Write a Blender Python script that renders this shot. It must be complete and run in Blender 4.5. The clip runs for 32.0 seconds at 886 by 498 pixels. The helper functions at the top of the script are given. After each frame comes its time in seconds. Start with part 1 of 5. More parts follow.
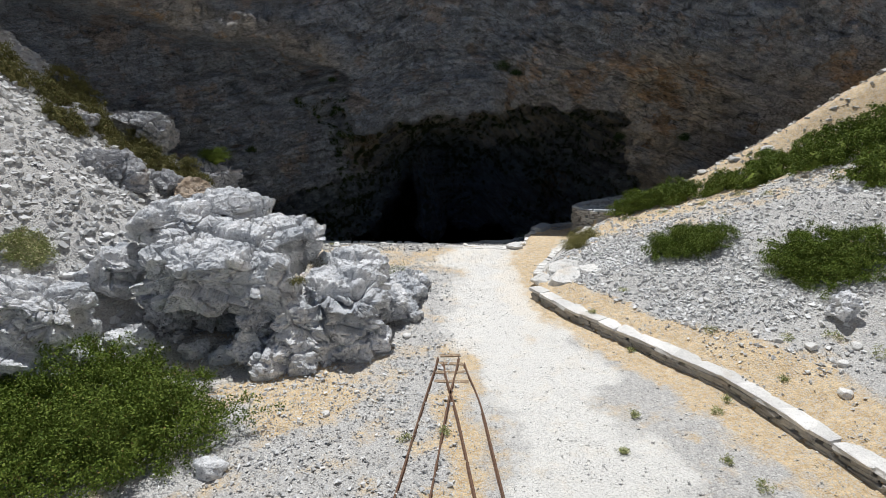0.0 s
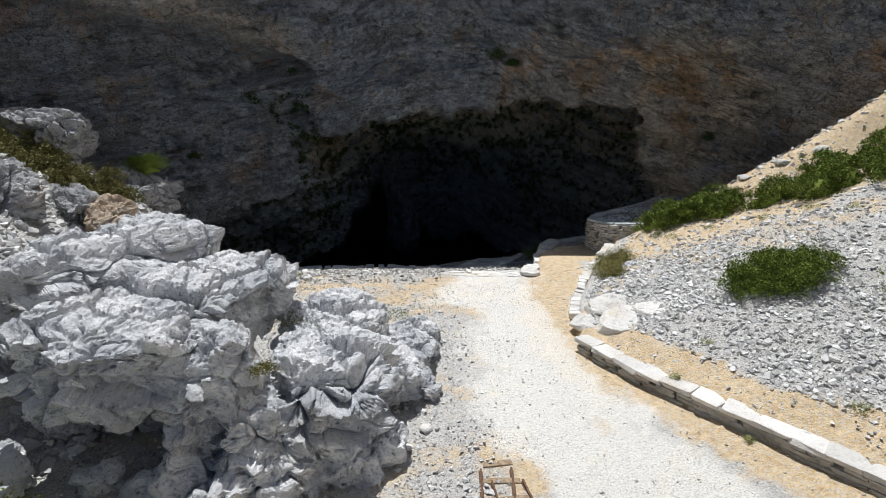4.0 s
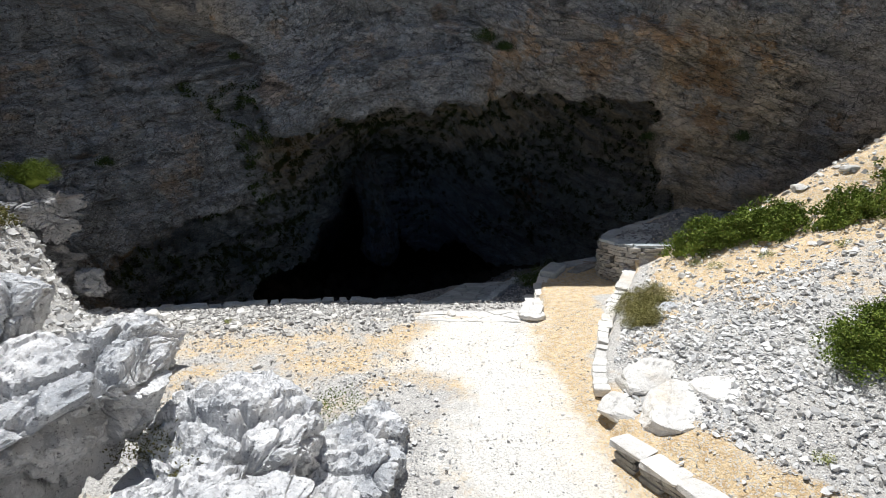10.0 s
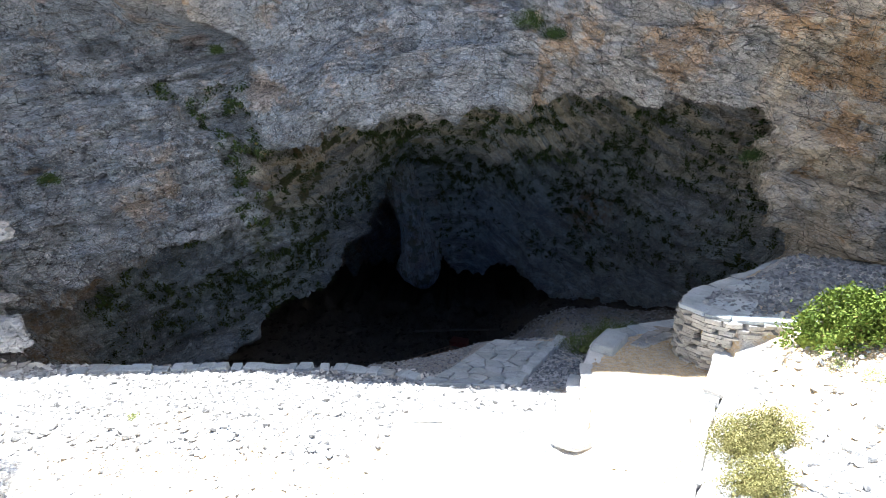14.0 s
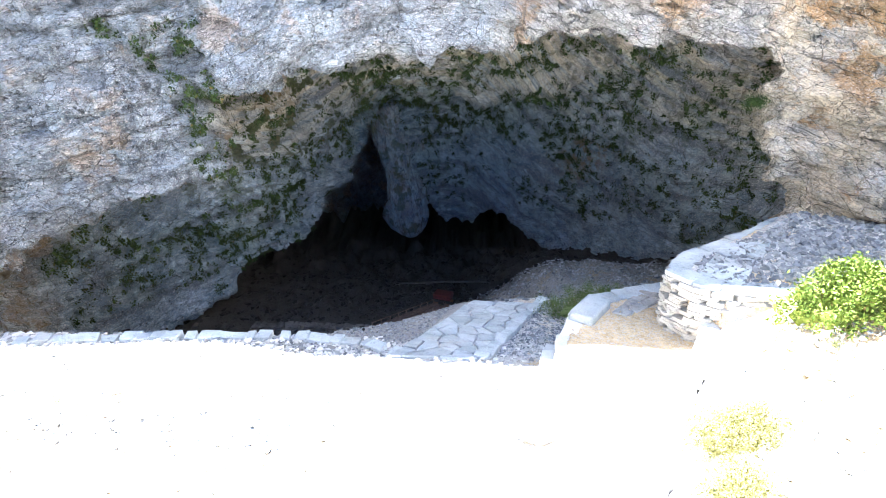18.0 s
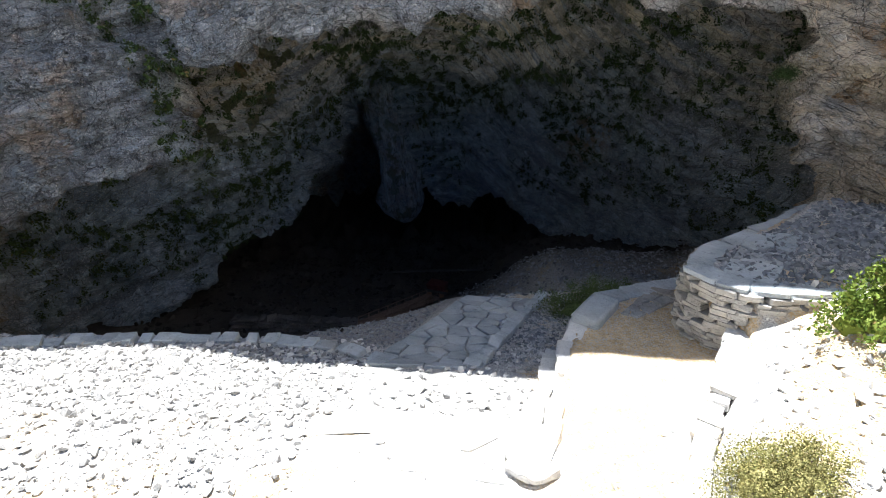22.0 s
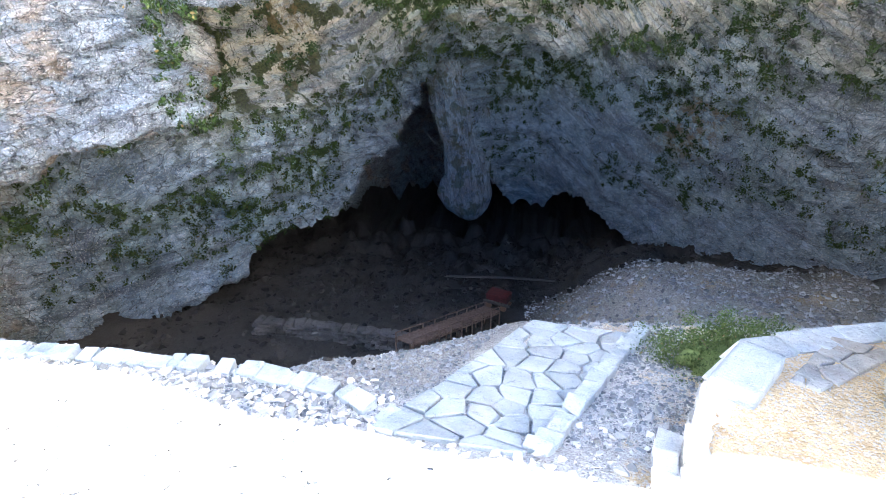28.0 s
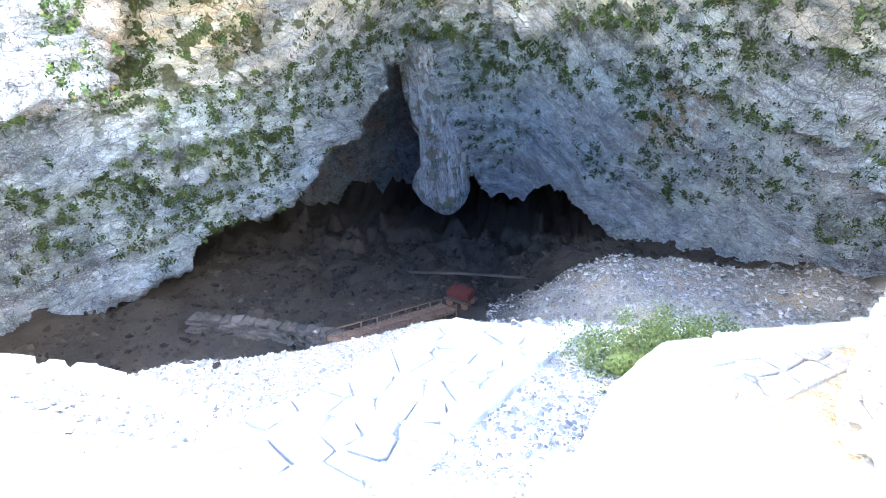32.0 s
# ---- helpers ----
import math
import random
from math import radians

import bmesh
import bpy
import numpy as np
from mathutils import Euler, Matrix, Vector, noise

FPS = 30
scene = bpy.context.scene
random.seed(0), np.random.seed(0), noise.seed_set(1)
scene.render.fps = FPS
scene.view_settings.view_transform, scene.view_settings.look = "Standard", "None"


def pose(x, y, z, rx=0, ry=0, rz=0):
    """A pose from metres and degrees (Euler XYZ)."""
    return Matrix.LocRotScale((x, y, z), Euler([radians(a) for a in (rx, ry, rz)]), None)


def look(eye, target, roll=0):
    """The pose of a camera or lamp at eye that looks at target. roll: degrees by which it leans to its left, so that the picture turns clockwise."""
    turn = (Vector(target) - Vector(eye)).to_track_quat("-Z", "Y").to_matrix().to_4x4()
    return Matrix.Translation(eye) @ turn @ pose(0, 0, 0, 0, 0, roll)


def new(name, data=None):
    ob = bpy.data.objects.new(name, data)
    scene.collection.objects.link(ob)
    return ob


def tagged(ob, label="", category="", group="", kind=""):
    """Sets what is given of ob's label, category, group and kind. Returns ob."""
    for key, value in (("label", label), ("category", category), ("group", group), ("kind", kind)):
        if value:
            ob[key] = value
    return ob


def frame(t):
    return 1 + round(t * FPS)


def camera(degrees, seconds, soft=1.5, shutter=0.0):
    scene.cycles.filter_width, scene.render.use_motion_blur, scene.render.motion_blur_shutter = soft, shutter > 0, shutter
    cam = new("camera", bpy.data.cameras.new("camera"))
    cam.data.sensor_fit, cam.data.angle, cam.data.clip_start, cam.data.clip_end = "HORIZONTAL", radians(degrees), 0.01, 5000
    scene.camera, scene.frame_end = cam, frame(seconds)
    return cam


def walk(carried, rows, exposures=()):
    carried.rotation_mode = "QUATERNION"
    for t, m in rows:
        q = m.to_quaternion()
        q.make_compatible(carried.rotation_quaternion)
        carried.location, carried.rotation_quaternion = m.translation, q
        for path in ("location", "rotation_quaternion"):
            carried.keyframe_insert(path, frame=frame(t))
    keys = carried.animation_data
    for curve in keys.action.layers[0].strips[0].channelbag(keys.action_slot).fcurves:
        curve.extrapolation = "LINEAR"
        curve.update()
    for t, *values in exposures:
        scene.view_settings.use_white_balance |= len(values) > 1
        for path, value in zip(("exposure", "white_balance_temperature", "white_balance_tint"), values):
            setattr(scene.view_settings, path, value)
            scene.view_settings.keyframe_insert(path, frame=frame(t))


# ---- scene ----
cam = camera(78.6, 32.0, soft=0.55)
EYE = 7.8
ROWS = [
    (0.0, 0.000, 0.000, 0.000, 0.56, -16.83),
    (0.5, -0.322, 0.642, -0.140, 0.51, -16.82),
    (1.0, -0.561, 1.162, -0.215, 0.17, -16.83),
    (1.5, -0.720, 1.725, -0.290, -0.33, -16.82),
    (2.0, -0.885, 2.432, -0.296, -1.10, -16.81),
    (2.5, -1.110, 3.171, -0.305, -1.55, -16.82),
    (3.0, -1.302, 3.950, -0.333, -2.16, -16.79),
    (3.5, -1.474, 4.743, -0.403, -2.95, -16.77),
    (5.5, -2.357, 7.471, -0.573, -7.25, -16.75),
    (6.0, -2.520, 7.788, -0.615, -7.40, -16.72),
    (6.5, -2.568, 8.024, -0.668, -7.29, -16.73),
    (7.0, -2.429, 8.280, -0.708, -7.27, -16.72),
    (7.5, -2.212, 8.549, -0.739, -7.21, -16.71),
    (8.0, -1.995, 8.850, -0.798, -7.20, -16.70),
    (8.5, -1.763, 9.184, -0.854, -7.18, -16.73),
    (9.0, -1.543, 9.584, -0.902, -7.15, -16.70),
    (9.5, -1.271, 10.119, -0.938, -6.94, -16.72),
    (10.0, -0.924, 10.958, -0.949, -5.61, -16.73),
    (10.5, -0.605, 11.893, -0.956, -4.64, -16.68),
    (11.0, -0.311, 12.564, -0.961, -3.34, -16.66),
    (11.5, -0.015, 13.087, -0.986, -1.91, -16.65),
    (12.0, 0.213, 13.657, -1.009, -0.36, -16.64),
    (12.5, 0.444, 14.401, -0.998, 1.16, -16.61),
    (13.0, 0.657, 15.223, -0.985, 1.35, -16.58),
    (13.5, 0.842, 16.004, -0.995, 1.35, -16.53),
    (14.0, 1.001, 16.668, -1.000, 1.37, -16.50),
    (14.5, 1.124, 17.221, -1.003, 1.38, -16.48),
    (16.5, 1.521, 18.186, -0.979, 1.31, -19.48),
    (17.0, 1.643, 18.236, -0.936, 1.25, -20.59),
    (17.5, 1.792, 18.210, -0.899, 1.23, -21.70),
    (18.0, 1.816, 18.191, -0.889, 1.23, -22.81),
    (18.5, 1.828, 18.227, -0.848, 1.23, -23.94),
    (19.0, 1.817, 18.303, -0.818, 1.26, -24.58),
    (19.5, 1.791, 18.401, -0.785, 1.26, -24.59),
    (20.0, 1.778, 18.598, -0.758, 1.30, -24.59),
    (20.5, 1.804, 18.909, -0.743, 1.33, -24.58),
    (21.0, 1.867, 19.272, -0.908, 1.34, -24.57),
    (21.5, 1.978, 19.615, -1.196, 1.24, -24.62),
    (22.0, 2.114, 19.932, -1.361, 1.27, -24.65),
    (22.5, 2.219, 20.242, -1.442, 4.07, -24.73),
    (23.0, 2.252, 20.549, -1.491, 6.97, -24.75),
    (23.5, 2.260, 20.887, -1.533, 7.62, -24.75),
    (24.0, 2.213, 21.256, -1.669, 7.83, -24.74),
    (24.5, 2.180, 21.712, -1.884, 8.21, -24.72),
    (25.0, 2.097, 22.120, -2.038, 8.54, -24.71),
    (25.5, 1.984, 22.465, -2.179, 8.79, -24.70),
    (27.5, 2.090, 23.749, -2.919, 9.19, -24.69),
    (28.0, 2.181, 24.088, -3.137, 9.28, -24.70),
    (28.5, 2.286, 24.470, -3.347, 9.31, -24.68),
    (29.0, 2.473, 24.865, -3.487, 9.38, -24.67),
    (29.5, 2.810, 25.152, -3.573, 9.57, -24.66),
    (30.0, 3.251, 25.293, -3.634, 9.69, -24.63),
    (30.5, 3.648, 25.256, -3.656, 9.68, -24.63),
    (31.0, 3.841, 25.130, -3.664, 9.67, -24.62),
    (31.5, 3.961, 25.051, -3.671, 9.73, -24.61),
    (32.0, 3.939, 25.834, -4.108, 10.04, -24.66),
]
# the clip's camera opens up as the dark cave fills its picture
EXPOSURES = [(0, 0.02, 6200, 10), (6, 0.17, 6250, 10), (9, 0.3, 6300, 10), (12, 0.82, 6100, 10), (13, 1.25, 5950, 10), (14, 2.35, 5850, 10), (14.5, 2.9, 5750, 10),
             (16.5, 5.01, 5600, 10), (17, 4.85, 5600, 10), (17.5, 4.55, 5700, 10), (18.5, 3.5, 5900, 10), (19, 2.85, 6000, 10), (20, 2.35, 6050, 10), (21, 2.07, 6100, 10),
             (23, 1.92, 6000, 10), (24, 2.23, 5950, 10), (25, 2.83, 5850, 10), (25.5, 3.23, 5900, 10), (27.5, 4.5, 5850, 10), (28, 4.72, 5850, 10), (30, 5.95, 5950, 10), (32, 6.1, 6000, 10)]
walk(cam, [(t, pose(x, y, z + EYE, 90 + pitch, 0, yaw)) for t, x, y, z, yaw, pitch in ROWS], EXPOSURES)

# ---- world and sun ----
SUN_EL, SUN_AZ = 69.0, 14.0          # degrees up; degrees to the left of the way ahead
world = bpy.data.worlds.new("sky")
scene.world = world
world.use_nodes = True
wn = world.node_tree.nodes
sky = wn.new("ShaderNodeTexSky")
sky.sky_type, sky.sun_disc = "NISHITA", False
sky.sun_elevation, sky.sun_rotation = radians(SUN_EL), radians(-SUN_AZ)
sky.altitude, sky.dust_density, sky.ozone_density = 1500.0, 0.1, 4.0
world.node_tree.links.new(sky.outputs[0], wn["Background"].inputs[0])
wn["Background"].inputs[1].default_value = 0.062
sun = new("sun", bpy.data.lights.new("sun", "SUN"))
sun.data.energy, sun.data.angle, sun.data.color = 4.4, radians(0.53), (1.0, 0.975, 0.93)
s_dir = Vector((-math.sin(radians(SUN_AZ)) * math.cos(radians(SUN_EL)), math.cos(radians(SUN_AZ)) * math.cos(radians(SUN_EL)), math.sin(radians(SUN_EL))))
sun.matrix_world = look(s_dir * 60, (0, 0, 0))


# ---- numeric noise and mesh helpers ----
def vnoise(P, seed=0):
    """Smooth noise from -1 to 1 at the points P."""
    P = np.asarray(P, float)
    i = np.floor(P).astype(np.int64)
    f = P - i
    f = f * f * f * (f * (f * 6 - 15) + 10)

    def h(a, b, c):
        n = (i[:, 0] + a) * 374761393 + (i[:, 1] + b) * 668265263 + (i[:, 2] + c) * 1440662683 + seed * 83492791
        n = (n ^ (n >> 13)) * 1274126177 & 0xFFFFFFFF
        return ((n ^ (n >> 16)) & 0xFFFF) / 32767.5 - 1.0

    x, y, z = f[:, 0], f[:, 1], f[:, 2]
    a = h(0, 0, 0) * (1 - x) + h(1, 0, 0) * x
    b = h(0, 1, 0) * (1 - x) + h(1, 1, 0) * x
    c = h(0, 0, 1) * (1 - x) + h(1, 0, 1) * x
    d = h(0, 1, 1) * (1 - x) + h(1, 1, 1) * x
    return (a * (1 - y) + b * y) * (1 - z) + (c * (1 - y) + d * y) * z


def fbm(P, octaves=4, seed=0, gain=0.5):
    P = np.asarray(P, float)
    s, a = np.zeros(len(P)), 1.0
    for k in range(octaves):
        s += a * vnoise(P * 2.03 ** k + 17.3 * k, seed + k)
        a *= gain
    return s


def ridged(P, octaves=4, seed=0):
    P = np.asarray(P, float)
    s, a = np.zeros(len(P)), 1.0
    for k in range(octaves):
        s += a * (1 - 2 * np.abs(vnoise(P * 2.1 ** k + 9.1 * k, seed + k)))
        a *= 0.5
    return s


def broken(P, seed=0):
    """Irregular cells: a random value from -1 to 1 for each, and the distance to the joint between two."""
    P = np.asarray(P, float)
    i = np.floor(P).astype(np.int64)
    best, second, val = np.full(len(P), 9e9), np.full(len(P), 9e9), np.zeros(len(P))
    for a in (-1, 0, 1):
        for b in (-1, 0, 1):
            for c in (-1, 0, 1):
                j = i + np.array([a, b, c])
                n = j[:, 0] * 374761393 + j[:, 1] * 668265263 + j[:, 2] * 1440662683 + seed * 83492791
                n = (n ^ (n >> 13)) * 1274126177 & 0xFFFFFFFF
                q = j + np.stack([(n & 1023) / 1023, (n >> 10 & 1023) / 1023, (n >> 20 & 1023) / 1023], 1)
                d = np.sum((P - q) ** 2, 1)
                m = d < best
                second = np.where(m, best, np.minimum(second, d))
                best = np.where(m, d, best)
                val = np.where(m, ((n * 2654435761 >> 16) & 0xFFFF) / 32767.5 - 1, val)
    return val, np.sqrt(second) - np.sqrt(best)


def step(a, b, x):
    t = np.clip((np.asarray(x, float) - a) / (b - a), 0, 1)
    return t * t * (3 - 2 * t)


def make_mesh(name, V, F, smooth=True):
    """A mesh from an (n, 3) array and faces (an array of equal faces, or a list)."""
    me = bpy.data.meshes.new(name)
    me.from_pydata(V if isinstance(V, list) else V.tolist(), [], F if isinstance(F, list) else F.tolist())
    me.polygons.foreach_set("use_smooth", [smooth] * len(me.polygons))
    me.update()
    return me


def solid(name, V, F, mat, parent=None, label="", smooth=True):
    """One mesh object, as a thing or as a part under its parent."""
    ob = new(name, make_mesh(name, V, F, smooth))
    ob.data.materials.append(mat)
    if parent:
        ob.parent = parent
        ob.matrix_parent_inverse = parent.matrix_basis.inverted()
    if label:
        ob["label"] = label
    return ob


def part(name, bm, mat, parent=None, label="", smooth=False):
    me = bpy.data.meshes.new(name)
    bm.to_mesh(me)
    bm.free()
    me.polygons.foreach_set("use_smooth", [smooth] * len(me.polygons))
    me.materials.append(mat)
    ob = new(name, me)
    if parent:
        ob.parent = parent
        ob.matrix_parent_inverse = parent.matrix_basis.inverted()
    if label:
        ob["label"] = label
    return ob


def shared(name, me, m, parent):
    """A piece on a mesh that alike pieces share."""
    ob = new(name, me)
    ob.parent = parent
    ob.matrix_parent_inverse = parent.matrix_basis.inverted()
    ob.matrix_basis = m
    return ob


def base(name, at, label, category, group="", kind=""):
    ob = new(name)
    ob.empty_display_size = 0.1
    ob.matrix_basis = Matrix.Translation(at)
    return tagged(ob, label, category, group, kind)


ICO = {}


def ico(level):
    if level not in ICO:
        bm = bmesh.new()
        bmesh.ops.create_icosphere(bm, subdivisions=level, radius=1.0)
        V = np.array([v.co[:] for v in bm.verts])
        F = np.array([[v.index for v in f.verts] for f in bm.faces])
        bm.free()
        ICO[level] = (V, F)
    return ICO[level]


def grid_faces(n, m):
    a = (np.arange(n - 1)[:, None] * m + np.arange(m - 1)[None, :]).ravel()
    return np.stack([a, a + 1, a + m + 1, a + m], 1)


# ---- materials ----
class Nodes:
    """A short hand for node materials."""

    def __init__(self, name, rough=0.9, spec=0.25):
        self.mat = bpy.data.materials.new(name)
        self.mat.use_nodes = True
        self.t = self.mat.node_tree
        self.b = self.t.nodes["Principled BSDF"]
        self.b.inputs["Roughness"].default_value = rough
        self.b.inputs["Specular IOR Level"].default_value = spec
        self.co = self.t.nodes.new("ShaderNodeNewGeometry").outputs["Position"]

    def put(self, a, b):
        self.t.links.new(a, b)

    def local(self):
        self.co = self.t.nodes.new("ShaderNodeTexCoord").outputs["Object"]
        return self

    def stretch(self, scale, turn=(0, 0, 0)):
        m = self.t.nodes.new("ShaderNodeMapping")
        m.inputs["Scale"].default_value = scale
        m.inputs["Rotation"].default_value = [radians(a) for a in turn]
        self.put(self.co, m.inputs[0])
        return m.outputs[0]

    def warped(self, scale, amount):
        """The place, shifted unevenly, so that joints run ragged."""
        w, v = self.t.nodes.new("ShaderNodeTexNoise"), self.t.nodes.new("ShaderNodeVectorMath")
        w.inputs["Scale"].default_value, w.inputs["Detail"].default_value = scale, 5
        v.operation = "MULTIPLY_ADD"
        v.inputs[1].default_value = (amount, amount, amount)
        self.put(self.co, w.inputs["Vector"])
        self.put(w.outputs["Color"], v.inputs[0])
        self.put(self.co, v.inputs[2])
        return v.outputs[0]

    def noise(self, scale, detail=6, rough=0.6, co=None, dist=0.0):
        n = self.t.nodes.new("ShaderNodeTexNoise")
        n.inputs["Scale"].default_value, n.inputs["Detail"].default_value = scale, detail
        n.inputs["Roughness"].default_value, n.inputs["Distortion"].default_value = rough, dist
        self.put(co or self.co, n.inputs["Vector"])
        return n.outputs["Fac"]

    def cells(self, scale, feature="F1", co=None, out="Distance"):
        n = self.t.nodes.new("ShaderNodeTexVoronoi")
        n.feature = feature
        n.inputs["Scale"].default_value = scale
        self.put(co or self.co, n.inputs["Vector"])
        return n.outputs[out]

    def ramp(self, fac, *stops):
        r = self.t.nodes.new("ShaderNodeValToRGB")
        e = r.color_ramp.elements
        while len(e) < len(stops):
            e.new(0.5)
        for k, (p, c) in zip(e, stops):
            k.position = p
            k.color = (c, c, c, 1) if isinstance(c, (int, float)) else (*c, 1)
        self.put(fac, r.inputs[0])
        return r.outputs[0]

    def mix(self, fac, a, b, how="MIX"):
        m = self.t.nodes.new("ShaderNodeMix")
        m.data_type, m.blend_type = "RGBA", how
        for s, v in ((m.inputs[0], fac), (m.inputs[6], a), (m.inputs[7], b)):
            if isinstance(v, (int, float)):
                s.default_value = v
            elif isinstance(v, tuple):
                s.default_value = (*v, 1)
            else:
                self.put(v, s)
        return m.outputs[2]

    def calc(self, how, a, b):
        m = self.t.nodes.new("ShaderNodeMath")
        m.operation = how
        for s, v in zip(m.inputs, (a, b)):
            if isinstance(v, (int, float)):
                s.default_value = v
            else:
                self.put(v, s)
        return m.outputs[0]

    def attr(self, name):
        n = self.t.nodes.new("ShaderNodeAttribute")
        n.attribute_name = name
        return n.outputs["Fac"]

    def each(self):
        return self.t.nodes.new("ShaderNodeObjectInfo").outputs["Random"]

    def island(self):
        return self.t.nodes.new("ShaderNodeNewGeometry").outputs["Random Per Island"]

    def upness(self):
        n = self.t.nodes.new("ShaderNodeSeparateXYZ")
        self.put(self.t.nodes.new("ShaderNodeNewGeometry").outputs["Normal"], n.inputs[0])
        return n.outputs[2]

    def done(self, colour, bump=None, depth=0.03, strength=0.8):
        self.put(colour, self.b.inputs["Base Color"])
        if bump is not None:
            n = self.t.nodes.new("ShaderNodeBump")
            n.inputs["Strength"].default_value, n.inputs["Distance"].default_value = strength, depth
            self.put(bump, n.inputs["Height"])
            self.put(n.outputs[0], self.b.inputs["Normal"])
        return self.mat


def limestone(name, light, dark, warm, each=False, pits=1.0, stain=0.7):
    """Weathered grey limestone with pits, grain and a few warm stains."""
    n = Nodes(name, 0.92, 0.2)
    warp = n.warped(2.4, 0.18)
    fine = n.noise(16, 8, 0.72)
    c = n.mix(n.ramp(n.noise(0.9, 6, 0.65), (0.36, 0), (0.6, 1)), dark, light)
    c = n.mix(n.ramp(n.noise(0.55, 4, 0.6, n.stretch((1, 1, 1.6), (0, 0, 40))), (0.56, 0), (0.72, stain)), c, warm)
    c = n.mix(n.ramp(n.noise(3.4, 10, 0.8, n.stretch((1, 1, 1.8), (14, -10, 30))), (0.35, 0.9 * pits), (0.44, 0)), c, tuple(v * 0.25 for v in dark))
    c = n.mix(n.ramp(fine, (0.34, 0.85 * pits), (0.44, 0)), c, tuple(v * 0.3 for v in dark))
    c = n.mix(n.ramp(n.noise(46, 4, 0.7), (0.28, 0.4 * pits), (0.44, 0)), c, tuple(v * 0.45 for v in dark))
    c = n.mix(n.ramp(n.noise(38, 3, 0.6), (0.56, 0), (0.7, 0.6)), c, tuple(min(1, v * 1.2) for v in light))
    if each:
        c = n.mix(0.6, c, n.ramp(n.each(), (0, 0.62), (0.5, 0.85), (1, 1.0)), "MULTIPLY")
    h = n.calc("ADD", n.calc("MULTIPLY", fine, 0.5), n.calc("MULTIPLY", n.noise(4.5, 7, 0.7, n.stretch((1, 1, 2.6), (10, 16, 0))), 1.1))
    h = n.calc("ADD", h, n.calc("MULTIPLY", n.ramp(n.cells(7.0, "F1", warp, "Color"), (0.1, 0), (0.9, 1)), 0.3))
    return n.done(c, h, 0.05 if each else 0.075, 1.0)


GREY_ROCK = limestone("grey_limestone", (0.82, 0.82, 0.825), (0.43, 0.45, 0.48), (0.56, 0.49, 0.39), pits=1.15, stain=0.35)
# darker copy of the grey limestone, with shade put into its colour
SHADE_ROCK = limestone("shaded_limestone", (0.52, 0.52, 0.53), (0.24, 0.25, 0.265), (0.42, 0.34, 0.26), pits=1.3)
PALE_STONE = limestone("pale_stone", (0.84, 0.82, 0.78), (0.66, 0.645, 0.62), (0.66, 0.56, 0.43), True, 0.45)
FLAG_STONE = limestone("worn_flagstone", (0.56, 0.60, 0.62), (0.38, 0.42, 0.44), (0.46, 0.41, 0.35), True, 0.5, 0.5)
# wall stone again, darkened to carry the cave's shade in its colour
SHADED_STONE = limestone("shaded_cave_stone", (0.13, 0.12, 0.115), (0.06, 0.056, 0.052), (0.11, 0.085, 0.06), True)
WALL_STONE = limestone("wall_stone", (0.54, 0.52, 0.48), (0.31, 0.30, 0.28), (0.40, 0.31, 0.22), True, 0.8)
TAN_ROCK = limestone("tan_rock", (0.56, 0.47, 0.38), (0.40, 0.31, 0.22), (0.5, 0.3, 0.14))


